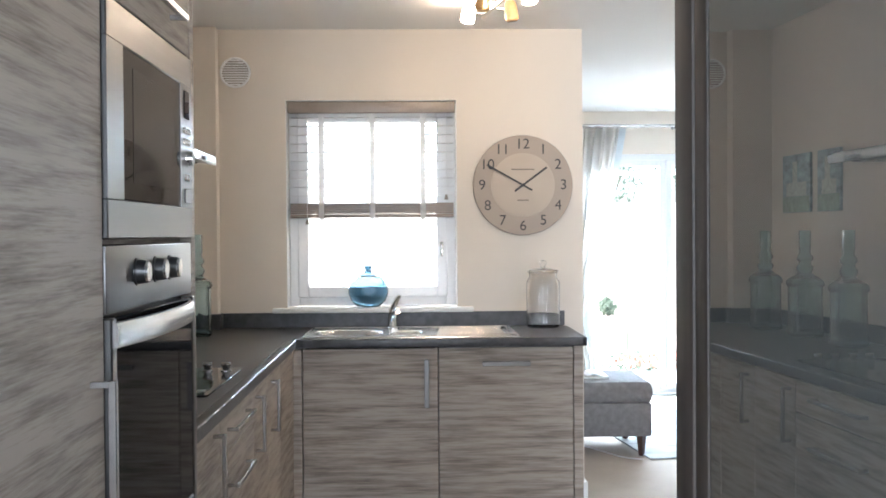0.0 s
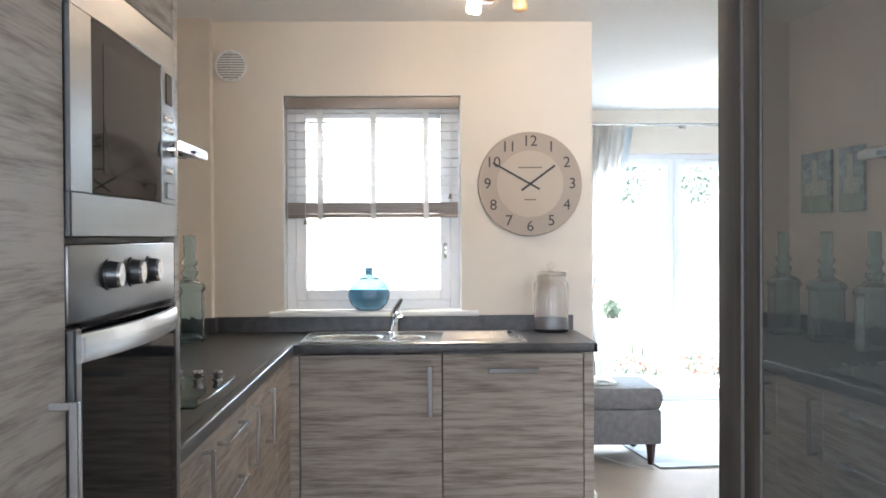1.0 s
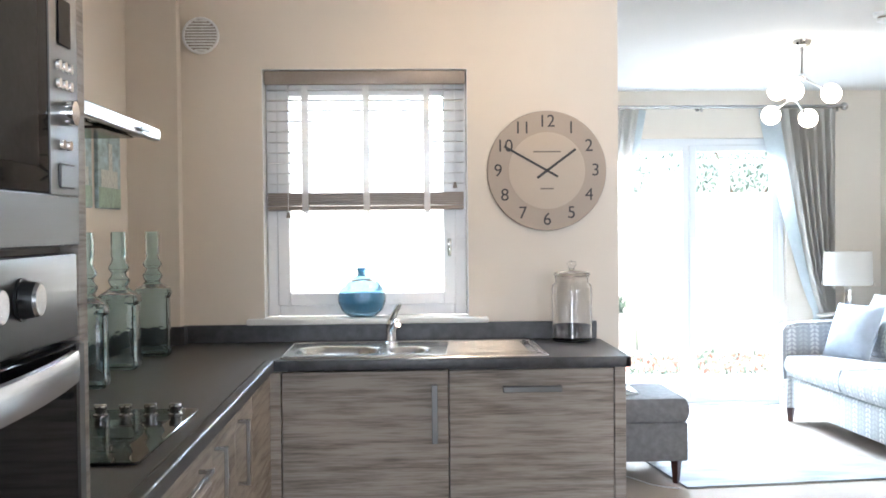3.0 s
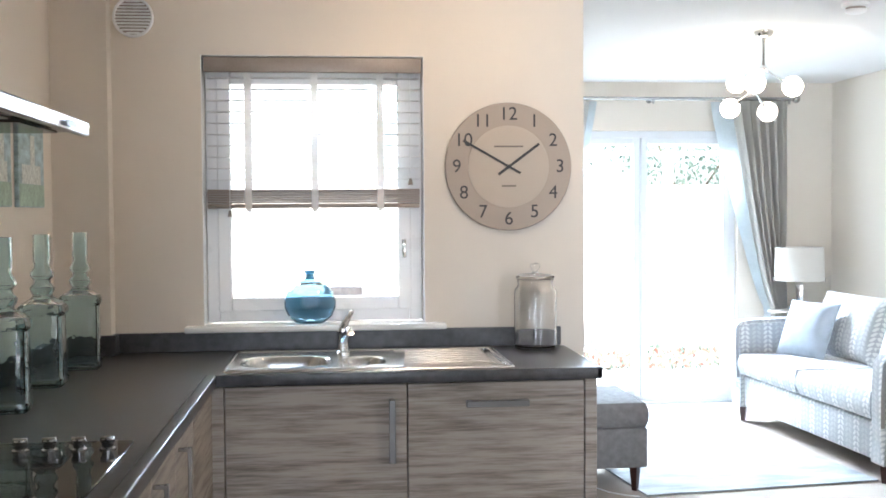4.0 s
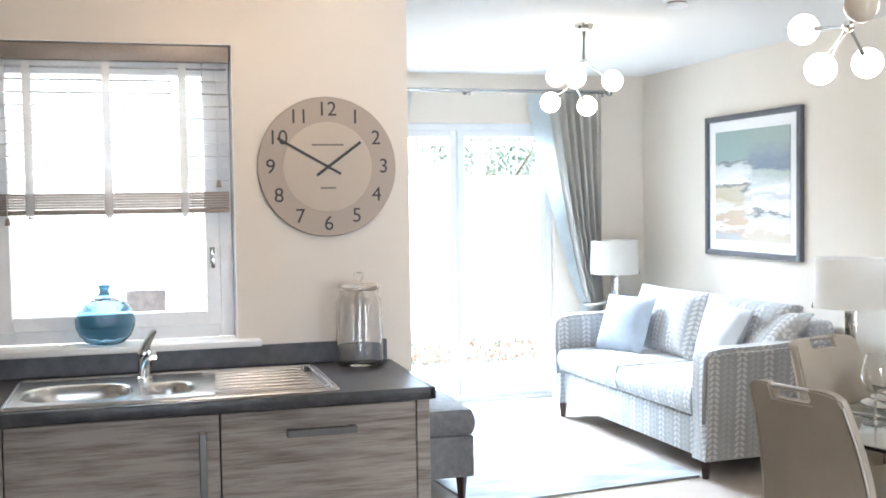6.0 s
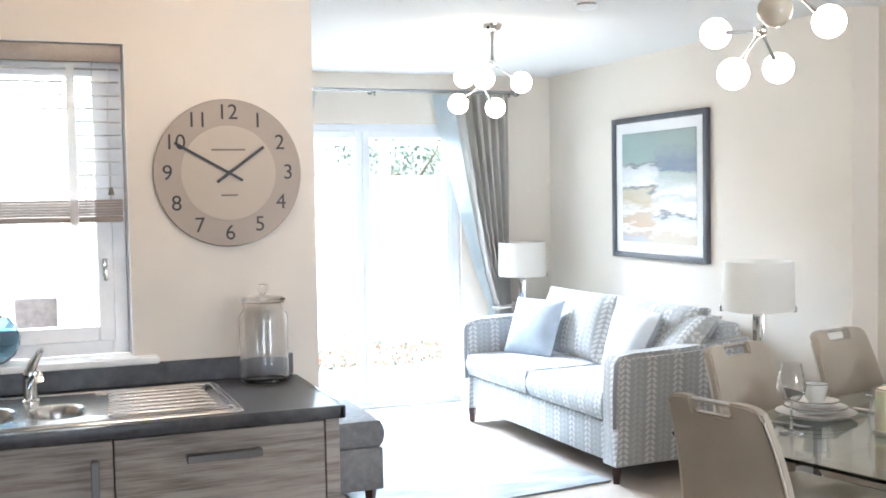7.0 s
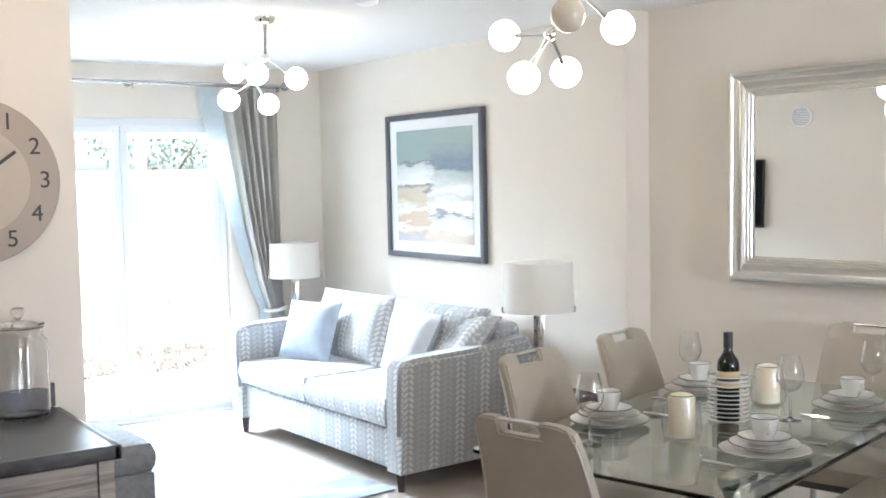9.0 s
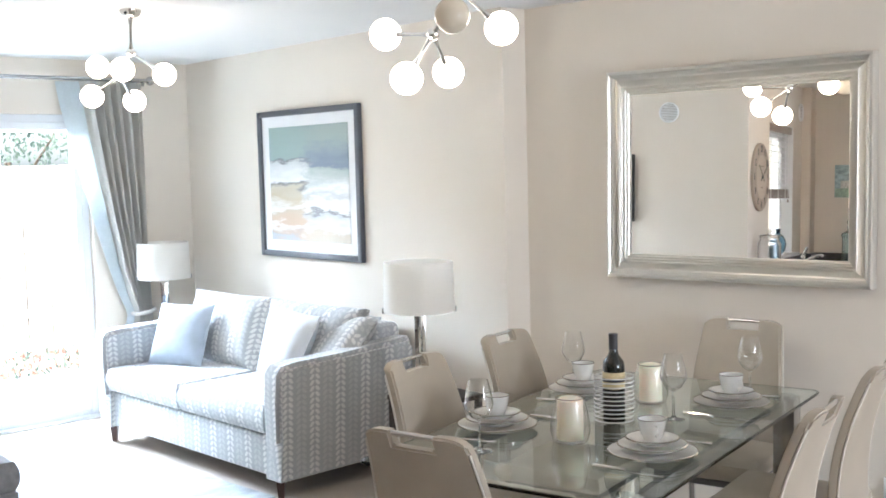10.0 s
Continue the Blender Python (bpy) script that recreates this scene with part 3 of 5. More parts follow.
for i in range(6):
    z = 1.4760 + i * 0.0090
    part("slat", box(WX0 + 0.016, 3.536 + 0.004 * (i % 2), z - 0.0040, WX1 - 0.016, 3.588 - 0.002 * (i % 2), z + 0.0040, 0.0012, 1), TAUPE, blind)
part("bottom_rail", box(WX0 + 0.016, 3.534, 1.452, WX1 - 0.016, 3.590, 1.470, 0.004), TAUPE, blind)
for x in (-0.563, -0.309, -0.056):
    part("ladder_tape", joined(lambda b: box(x - 0.013, 3.5325, 1.446, x + 0.013, 3.5335, 1.972, into=b), lambda b: box(x - 0.013, 3.5895, 1.446, x + 0.013, 3.5905, 1.972, into=b)), TAPE, blind)
    part("tape_button", rod((x, 3.56, 1.438), (x, 3.56, 1.451), 0.008), TAPE, blind)
for x, z in ((-0.633, 1.42), (0.060, 1.54)):
    part("cord", rod((x, 3.527, z + 0.02), (x, 3.527, 1.97), 0.0013, segments=6), TAPE, blind)
    part("cord_tassel", rod((x, 3.527, z), (x, 3.527, z + 0.025), 0.010, 0.005), TAUPE, blind)

# ---- garden doors ----
doors = thing("door_1", "", "", (2.02, FW + 0.1, 0), kind="structure")
part("door_frame", ring_frame(DX0, 0.0, DX1, DZ, 0.055, FW + 0.05, FW + 0.12), DOORPVC, doors)
mid = (DX0 + DX1) / 2
for x0, x1 in ((DX0 + 0.05, mid - 0.003), (mid + 0.003, DX1 - 0.05)):
    leaf = part("door_leaf", ring_frame(x0, 0.05, x1, DZ - 0.05, 0.050, FW + 0.035, FW + 0.10), DOORPVC, doors)
    p = part("pane", box(x0 + 0.045, FW + 0.065, 0.095, x1 - 0.045, FW + 0.07, DZ - 0.095), PANE, leaf)
    p.visible_shadow = False
part("threshold", box(DX0, FW - 0.005, -0.004, DX1, FW + 0.15, 0.018, 0.004), DOORPVC, doors)

# ---- floor and garden ----
slab("floor", [(-1.5, -3.3, -0.12, 5.0, 7.25, 0.0)], FLOORM)
bm = bmesh.new()
bmesh.ops.create_grid(bm, x_segments=2, y_segments=2, size=400)
bm.transform(Matrix.Translation((0, 0, -0.16)))
solid("ground", bm, GRASS, kind="structure")
patio = thing("pavement", "", "", (1.5, 8.5, -0.16), kind="structure")
for i in range(12):
    for j in range(7):
        part("slab", box(-1.9 + i * 0.62, 7.42 + j * 0.62, -0.159, -1.29 + i * 0.62, 8.03 + j * 0.62, -0.118, 0.006, 1), PATIO, patio)

fence = thing("garden_fence", "pale upright timber board fence with trellis top", "fence", (2, 11.5, -0.16))
plank = box(-0.058, -0.010, 0, 0.058, 0.010, 1.90, 0.004, 1)
plank_me = bpy.data.meshes.new("board")
plank.to_mesh(plank_me)
plank.free()
plank_me.materials.append(FENCE)
for i in range(70):
    ob = new("board", plank_me)
    ob.parent = fence
    ob.location = (-5.6 + i * 0.13, 0.012 * (i % 2), 0)
for z in (0.3, 1.0, 1.7):
    part("rail", box(-3.7, 11.52, z - 0.16, 5.5, 11.56, z - 0.08, 0.004, 1), FENCE, fence)
for i in range(6):
    part("post", box(-3.6 + i * 1.8, 11.56, -0.16, -3.5 + i * 1.8, 11.66, 2.15, 0.006, 1), FENCE, fence)
part("trellis_rail", box(-3.7, 11.50, 2.09, 5.5, 11.54, 2.13, 0.003, 1), FENCE, fence)

neighbour = thing("neighbouring_house", "white clad neighbouring house wall", "house", (-2.4, 14.2, -0.16))
for i in range(24):
    part("cladding_board", box(-5.2, 14.0 - 0.004, -0.1 + i * 0.15, 0.4, 14.02, 0.045 + i * 0.15, 0.004, 1), SIDING, neighbour)
part("roof", box(-5.4, 13.8, 3.55, 0.6, 16, 3.7, 0.01, 1), TRUNK, neighbour)


def foliage(count, center, spread, size, seed):
    """Many small bent leaves in a ragged cloud."""
    rnd = random.Random(seed)
    bm = bmesh.new()
    for k in range(count):
        d = Vector((rnd.gauss(0, 1), rnd.gauss(0, 1), rnd.gauss(0, 1)))
        d = d.normalized() * rnd.uniform(0.35, 1.0) ** 0.6
        c = Vector(center) + Vector((d.x * spread[0], d.y * spread[1], d.z * spread[2]))
        m = Matrix.Translation(c) @ Euler((rnd.uniform(0, 6), rnd.uniform(0, 6), rnd.uniform(0, 6))).to_matrix().to_4x4()
        s = size * rnd.uniform(0.6, 1.3)
        v = [bm.verts.new(m @ Vector(p)) for p in ((-s, 0, 0), (0, -s * 0.45, s * 0.12), (s, 0, 0), (0, s * 0.45, s * 0.12))]
        bm.faces.new(v)
    return bm


for i, (x, y, r, h) in enumerate(((4.4, 13.2, 1.1, 2.3), (2.3, 13.4, 0.9, 2.2), (6.3, 13.5, 1.3, 2.6))):
    t = thing("garden_tree", "leafy green garden tree behind the fence", "tree", (x, y, -0.16), group="trees behind the fence")
    part("trunk", tube([(x, y, -0.16), (x + 0.05, y, 0.8), (x - 0.04, y + 0.05, h - 0.5)], [0.09, 0.07, 0.04]), TRUNK, t)
    part("limb", joined(lambda b: tube([(x, y, h - 0.9), (x + 0.5, y, h - 0.2), (x + 0.7, y + 0.1, h + 0.3)], [0.022, 0.014, 0.006], into=b),
                        lambda b: tube([(x, y, h - 0.9), (x - 0.4, y - 0.1, h), (x - 0.6, y, h + 0.4)], [0.022, 0.014, 0.006], into=b)), TRUNK, t)
    part("crown", foliage(2200, (x, y, h + 0.1), (r, r * 0.8, 0.8), 0.034, i), LEAF, t)
tagged(solid("garden_hedge", foliage(260, (-0.72, 8.2, 0.28), (0.22, 0.15, 0.42), 0.04, 21), LEAF), "loose green garden plants beside the paving", "plants", kind="stuff")
tagged(solid("flower_bed", foliage(900, (3.1, 9.75, -0.04), (1.5, 0.25, 0.13), 0.038, 11), LEAF), "low green bed of garden plants beside the paving", "plants", kind="stuff")
tagged(solid("flower_heads", foliage(520, (3.1, 9.60, 0.0), (1.4, 0.22, 0.10), 0.036, 12), PETAL), "pink and yellow flower heads in the garden bed", "flowers", kind="stuff")
shrub = thing("potted_shrub", "small green shrub in a tall pot by the fence", "plant", (2.26, 11.2, -0.16))
part("pot", lathe([(0, 0), (0.09, 0), (0.11, 0.48), (0.12, 0.52), (0.10, 0.52), (0.09, 0.46), (0, 0.45)], (2.26, 11.2, -0.16)), FENCE, shrub)
part("leaves", foliage(300, (2.26, 11.2, 0.47), (0.11, 0.11, 0.11), 0.035, 5), LEAF, shrub)
part("stem", tube([(2.26, 11.2, 0.28), (2.27, 11.2, 0.4), (2.26, 11.21, 0.5)], 0.010), TRUNK, shrub)

patio_chair = thing("patio_chair", "grey woven rattan patio armchair on the paving", "chair", (-0.17, 7.05, -0.118))
part("backrest", box(-0.30, 7.20, 0.30, -0.04, 7.24, 0.90, 0.015), RATTAN, patio_chair)
part("seat", box(-0.32, 6.80, 0.26, -0.02, 7.24, 0.32, 0.015), RATTAN, patio_chair)
for x in (-0.34, -0.01):
    part("armrest", box(x - 0.02, 6.80, 0.50, x + 0.02, 7.24, 0.54, 0.01), RATTAN, patio_chair)
    for y in (6.83, 7.21):
        part("leg", box(x - 0.018, y - 0.018, -0.118, x + 0.018, y + 0.018, 0.50, 0.004, 1), RATTAN, patio_chair)
slab("paving_by_window", [(-1.9, 3.83, -0.16, 0.40, 7.41, -0.119)], PATIO)

# ---- kitchen: sink run ----
FY = 2.902     # face of the doors
LX = -0.640    # face of the hob run doors
DT, DB = 0.862, 0.150


def cabinet(name, label, x0, y0, x1, y1, category="cabinet"):
    c = thing(name, label, category, ((x0 + x1) / 2, (y0 + y1) / 2, 0), group="base units")
    return c


c = cabinet("sink_cabinet", "weathered grey-brown wood effect sink base cabinet, closed", -0.6, FY, 0, KW)
part("body", joined(lambda b: box(-0.600, FY + 0.021, 0.13, -0.582, 3.49, 0.868, into=b), lambda b: box(-0.018, FY + 0.021, 0.13, -0.001, 3.49, 0.868, into=b),
                    lambda b: box(-0.582, FY + 0.021, 0.13, -0.018, 3.49, 0.15, into=b), lambda b: box(-0.582, 3.47, 0.15, -0.018, 3.49, 0.868, into=b)), WOOD, c)
door = part("door", box(-0.598, FY, DB, -0.002, FY + 0.019, DT, 0.0015, 1), WOOD, c)
bow_handle((-0.052, FY, 0.805), (-0.052, FY, 0.615), (0, -0.030, 0), PEWTER, door, 0.021)
part("plinth", box(-0.60, 2.955, 0, 0, 2.971, 0.128), WOOD, c)

c = cabinet("integrated_dishwasher", "built-in dishwasher behind a weathered wood effect door", 0, FY, 0.6, KW, "dishwasher")
part("body", box(0.004, FY + 0.021, 0.13, 0.594, 3.49, 0.866), STEEL, c)
door = part("door", box(0.002, FY, DB, 0.598, FY + 0.019, DT, 0.0015, 1), WOOD, c)
bow_handle((0.205, FY, 0.795), (0.395, FY, 0.795), (0, -0.030, 0), PEWTER, door, 0.021)
part("plinth", box(0.001, 2.955, 0, 0.599, 2.971, 0.128), WOOD, c)

c = cabinet("end_panel", "wood effect end panel closing the sink run", 0.6, FY, 0.64, KW, "panel")
part("panel", box(0.601, FY - 0.004, 0, 0.642, KW - 0.002, 0.868, 0.0015, 1), WOOD, c)
c = cabinet("corner_filler", "wood effect filler post in the worktop corner", -0.64, FY, -0.6, KW, "panel")
part("panel", joined(lambda b: box(LX, FY, DB, -0.602, FY + 0.019, DT, into=b), lambda b: box(LX - 0.019, 2.46, DB, LX, 2.921, DT, into=b)), WOOD, c)

# hob run
c = cabinet("base_cabinet", "weathered wood effect base cabinet beside the oven tower", -0.64, 0.5, -0.64, 1.1)
part("body", box(WL + 0.01, 0.492, 0.13, LX - 0.021, 1.118, 0.866), WOOD, c)
door = part("door", box(LX - 0.019, 0.494, DB, LX, 1.117, DT, 0.0015, 1), WOOD, c)
bow_handle((LX, 1.02, 0.835), (LX, 1.02, 0.655), (0.030, 0, 0), BRIGHT, door)

c = cabinet("drawer_cabinet", "weathered wood effect pan drawer cabinet, closed", -0.64, 1.12, -0.64, 1.74)
part("body", box(WL + 0.01, 1.120, 0.13, LX - 0.021, 1.738, 0.866), WOOD, c)
for z0, z1, hz in ((0.752, DT, 0.815), (0.452, 0.749, 0.655), (DB, 0.449, 0.36)):
    d = part("drawer_front", box(LX - 0.019, 1.121, z0, LX, 1.737, z1, 0.0015, 1), WOOD, c)
    bow_handle((LX, 1.235, hz), (LX, 1.565, hz), (0.030, 0, 0), BRIGHT, d)

c = cabinet("base_cabinet", "weathered wood effect double base cabinet, closed", -0.64, 1.74, -0.64, 2.46)
part("body", box(WL + 0.01, 1.740, 0.13, LX - 0.021, 2.458, 0.866), WOOD, c)
for y0, y1, hy in ((1.741, 2.098, 1.775), (2.100, 2.457, 2.155)):
    d = part("door", box(LX - 0.019, y0, DB, LX, y1, DT, 0.0015, 1), WOOD, c)
    bow_handle((LX, hy, 0.825), (LX, hy, 0.645), (0.030, 0, 0), BRIGHT, d)
c = cabinet("plinth_board", "wood effect plinth board under the hob run", -0.7, 0.5, -0.7, 2.9, "plinth")
part("board", box(-0.71, 0.492, 0, -0.694, 2.95, 0.128), WOOD, c)

top = thing("worktop", "dark slate laminate L-shaped worktop with upstand", "worktop", (-0.3, 3.2, 0.868))
bm = bmesh.new()
SX0, SX1, SY0, SY1 = -0.572, -0.055, 2.985, 3.285
for b in ((WL + 0.002, 0.492, LX + 0.020 - 0.035, 2.872), (WL + 0.002, 2.872, SX0, KW - 0.002), (SX0, 2.890, SX1, SY0), (SX0, SY1, SX1, KW - 0.002), (SX1, 2.890, 0.640, KW - 0.002)):
    part("worktop_panel", box(b[0], b[1], 0.870, b[2], b[3], 0.908), WORKTOP, top, smooth=False)
edge = bmesh.new()
box(LX - 0.015, 0.492, 0.870, LX + 0.018, 2.890, 0.9085, 0.005, 3, edge)
box(LX - 0.015, 2.872, 0.870, 0.655, 2.895, 0.9085, 0.005, 3, edge)
box(0.634, 2.872, 0.870, 0.657, KW - 0.03, 0.9085, 0.005, 3, edge)
part("rounded_edge", edge, WORKTOP, top)
up = bmesh.new()
box(-1.063, KW - 0.020, 0.909, 0.645, KW - 0.001, 0.982, 0.002, 1, up)
box(WL + 0.021, KW - 0.095, 0.909, -1.046, KW - 0.076, 0.984, 0.002, 1, up)
box(-1.064, KW - 0.076, 0.909, -1.046, KW - 0.021, 0.984, 0.002, 1, up)
box(WL + 0.001, 0.492, 0.909, WL + 0.020, KW - 0.076, 0.984, 0.002, 1, up)
part("upstand", up, WORKTOP, top)

# sink
sink = thing("kitchen_sink", "stainless steel one and a half bowl sink with grooved drainer", "sink", (-0.13, 3.15, 0.908))


def bowl(x0, y0, x1, y1, depth, r, into):
    """A pressed bowl with round corners that narrows to its floor."""
    rings = []
    for k, (inset, z) in enumerate(((-0.006, 0.9135), (0.0, 0.9125), (0.006, 0.906), (0.012, 0.88), (0.018, 0.908 - depth + 0.03), (0.045, 0.908 - depth))):
        ring = []
        xa, xb, ya, yb = x0 + inset, x1 - inset, y0 + inset, y1 - inset
        rr = max(0.02, r - inset)
        for cx, cy, a0 in ((xb - rr, yb - rr, 0), (xa + rr, yb - rr, 90), (xa + rr, ya + rr, 180), (xb - rr, ya + rr, 270)):
            for i in range(9):
                a = radians(a0 + 90 * i / 8)
                ring.append(into.verts.new((cx + rr * math.cos(a), cy + rr * math.sin(a), z)))
        rings.append(ring)
    n = len(rings[0])
    for lo, hi in zip(rings, rings[1:]):
        for i in range(n):
            into.faces.new((lo[i], lo[(i + 1) % n], hi[(i + 1) % n], hi[i]))
    into.faces.new(rings[-1])
    return rings[0]


bm = bmesh.new()
hole1 = bowl(-0.565, 2.995, -0.250, 3.275, 0.15, 0.10, bm)
hole2 = bowl(-0.215, 3.010, -0.062, 3.235, 0.11, 0.07, bm)
outer = []
for cx, cy, a0 in ((0.335, 3.385, 0), (-0.575, 3.385, 90), (-0.575, 2.945, 180), (0.335, 2.945, 270)):
    for i in range(6):
        a = radians(a0 + 18 * i)
        outer.append(bm.verts.new((cx + 0.03 * math.cos(a), cy + 0.03 * math.sin(a), 0.9135)))
skirt = [bm.verts.new((v.co.x * 1.0 + (0.004 if v.co.x > 0 else -0.004), v.co.y + (0.004 if v.co.y > 3.1 else -0.004), 0.9092)) for v in outer]
loops = []
for ring in (outer, hole1, hole2):
    for i in range(len(ring)):
        e = bm.edges.get((ring[i], ring[(i + 1) % len(ring)])) or bm.edges.new((ring[i], ring[(i + 1) % len(ring)]))
        loops.append(e)
bmesh.ops.triangle_fill(bm, use_beauty=True, edges=loops)
for i in range(len(outer)):
    bm.faces.new((outer[i], skirt[i], skirt[(i + 1) % len(outer)], outer[(i + 1) % len(outer)]))
bmesh.ops.split_edges(bm, edges=[e for e in loops if e.is_valid])
part("basin", bm, SINKM, sink)
for k in range(7):
    y = 2.985 + k * 0.058
    part("drainer_rib", tube([(-0.005 + 0.004 * k, y, 0.9105), (0.02 + 0.004 * k, y, 0.9145), (0.28, y, 0.9145), (0.305, y, 0.9105)], 0.0070, 10), SINKM, sink)
part("drainer_rim", tube([(0.0, 2.955, 0.914), (0.325, 2.955, 0.9155), (0.338, 2.975, 0.9155), (0.338, 3.355, 0.9155), (0.325, 3.372, 0.9155), (-0.02, 3.372, 0.914)], 0.0055, 8), SINKM, sink)
part("rim_bead", tube([(-0.595, 2.925, 0.9135), (0.345, 2.925, 0.9135), (0.357, 2.94, 0.9135), (0.357, 3.39, 0.9135), (0.345, 3.405, 0.9135), (-0.585, 3.405, 0.9135), (-0.597, 3.39, 0.9135), (-0.597, 2.93, 0.9135)], 0.004, 8), SINKM, sink)
for x, y, z in ((-0.41, 3.13, 0.760), (-0.138, 3.12, 0.800)):
    part("waste", lathe([(0, 0.002), (0.025, 0.002), (0.038, 0.004), (0.040, 0.0)], (x, y, z)), CHROME, sink)
part("overflow_plug", joined(lambda b: box(0.312, 3.30, 0.914, 0.330, 3.33, 0.924, 0.004, 1, b)), BLACK, sink)

tap = thing("mixer_tap", "chrome single lever kitchen mixer tap on the sink", "tap", (-0.208, 3.315, 0.9135))
tx, ty = -0.208, 3.315
part("base", lathe([(0, 0), (0.027, 0), (0.027, 0.006), (0.021, 0.012), (0.019, 0.07), (0.021, 0.085), (0.017, 0.098), (0, 0.100)], (tx, ty, 0.9135), 24), CHROME, tap)
part("spout", tube([(tx, ty, 0.955), (tx + 0.008, ty - 0.05, 0.985), (tx + 0.018, ty - 0.11, 1.012), (tx + 0.022, ty - 0.14, 1.016), (tx + 0.024, ty - 0.155, 1.005)], [0.014, 0.014, 0.013, 0.013, 0.012], 12), CHROME, tap)
part("lever", tube([(tx, ty, 1.005), (tx + 0.008, ty - 0.012, 1.03), (tx + 0.028, ty - 0.03, 1.066), (tx + 0.036, ty - 0.036, 1.078)], [0.016, 0.013, 0.010, 0.007], 12), CHROME, tap)

# jar
jar = thing("glass_jar", "clear lidded glass storage jar standing empty on the worktop", "jar", (0.527, 3.42, 0.9085))
jx, jy, jz = 0.527, 3.405, 0.9086
part("body", lathe([(0, 0.0), (0.074, 0.0), (0.079, 0.003), (0.081, 0.010), (0.082, 0.212), (0.079, 0.228), (0.070, 0.238), (0.067, 0.246), (0.069, 0.262), (0.072, 0.266), (0.068, 0.268), (0.064, 0.262), (0.0635, 0.246), (0.066, 0.236), (0.076, 0.224), (0.079, 0.212), (0.078, 0.014), (0.070, 0.009), (0, 0.009)], (jx, jy, jz), 40), STEMWARE, jar)
part("lid", lathe([(0, 0.262), (0.060, 0.262), (0.061, 0.2685), (0.074, 0.269), (0.075, 0.273), (0.074, 0.277), (0.058, 0.284), (0.016, 0.288), (0.010, 0.296), (0.019, 0.310), (0.018, 0.322), (0, 0.330)], (jx, jy, jz), 40), STEMWARE, jar)

# blue carafe on the sill
vase = thing("glass_vase", "round blue glass bottle vase on the window sill", "vase", (-0.333, 3.545, 1.006))
prof = [(0, 0.002), (0.050, 0.0), (0.062, 0.006), (0.085, 0.028), (0.099, 0.062), (0.100, 0.085), (0.090, 0.118), (0.066, 0.148), (0.036, 0.164), (0.018, 0.172), (0.015, 0.192), (0.018, 0.197), (0.018, 0.203), (0.012, 0.204)]
inner = [(max(0, r - 0.004), z + (0.004 if z < 0.15 else 0)) for r, z in reversed(prof[1:-1])] + [(0, 0.007)]
bm = lathe(prof + inner, (0, 0, 0), 36)
bm.transform(Matrix.Translation((-0.333, 3.535, 1.0065)) @ Matrix.Diagonal((1, 0.62, 1, 1)))
part("bottle", bm, BLUE, vase)
part("collar", lathe([(0.0165, 0.170), (0.0195, 0.172), (0.0195, 0.176), (0.0165, 0.178), (0.0165, 0.191), (0.021, 0.194), (0.021, 0.204), (0.0165, 0.205), (0.0165, 0.170)], (-0.333, 3.535, 1.0065), 28), BLUERIM, vase)

# hob
hob = thing("ceramic_hob", "black ceramic hob with four chrome knobs set in the worktop", "hob", (-0.95, 1.55, 0.9085))
part("glass", rounded_plate(-1.205, 1.22, -0.693, 1.86, 0.9088, 0.9145, 0.012, 4, 0.0015), HOBGLASS, hob)
for i in range(4):
    kx = -0.735 - i * 0.062
    k = part("knob", lathe([(0, 0.0), (0.018, 0.0), (0.018, 0.003), (0.012, 0.006), (0.014, 0.022), (0.012, 0.025), (0, 0.025)], (kx, 1.768, 0.9146), 20), BRIGHT, hob)
    part("grip", box(kx - 0.016, 1.764, 0.930, kx + 0.016, 1.772, 0.944, 0.003), BRIGHT, k)
for x, y, r in ((-0.85, 1.42, 0.075), (-1.07, 1.42, 0.095), (-0.88, 1.65, 0.06), (-1.08, 1.66, 0.075)):
    part("cooking_zone", lathe([(r - 0.002, 0.0), (r, 0.0), (r, 0.0004), (r - 0.002, 0.0004), (r - 0.002, 0.0)], (x, y, 0.9146), 40), GREYSCREEN, hob)

# decanters
decanter = thing("glass_decanter", "tall square aqua glass decanter bottle on the worktop", "bottle", (0, 0, 0), group="aqua bottles by the hob wall")
prof = [(0, 0.004), (0.056, 0.0), (0.066, 0.008), (0.067, 0.022), (0.062, 0.030), (0.061, 0.208), (0.067, 0.214), (0.068, 0.222), (0.066, 0.232), (0.060, 0.240), (0.048, 0.248), (0.036, 0.255), (0.029, 0.262)]
neck = [(0.027, 0.268), (0.034, 0.280), (0.036, 0.290), (0.026, 0.302), (0.024, 0.312), (0.034, 0.324), (0.034, 0.332), (0.025, 0.346), (0.022, 0.360), (0.025, 0.368), (0.025, 0.445), (0.021, 0.446)]
bm = bmesh.new()
ringdef = [(r, z, 7.0) for r, z in prof] + [(r, z, 2.0) for r, z in neck] + [(max(0.001, r - 0.0045), z + 0.001, 2.0) for r, z in reversed(neck[:-1])] + [(max(0.001, r - 0.005), z + 0.004, 7.0) for r, z in reversed(prof[1:])] + [(0.0, 0.012, 7.0)]
rings = []
for r, z, sq in ringdef:
    if r < 1e-5:
        rings.append([bm.verts.new((0, 0, z))])
        continue
    ring = []
    for i in range(32):
        a = 2 * math.pi * i / 32
        k = 1 / (abs(math.cos(a)) ** sq + abs(math.sin(a)) ** sq) ** (1 / sq)
        ring.append(bm.verts.new((r * k * math.cos(a), r * k * math.sin(a), z)))
    rings.append(ring)
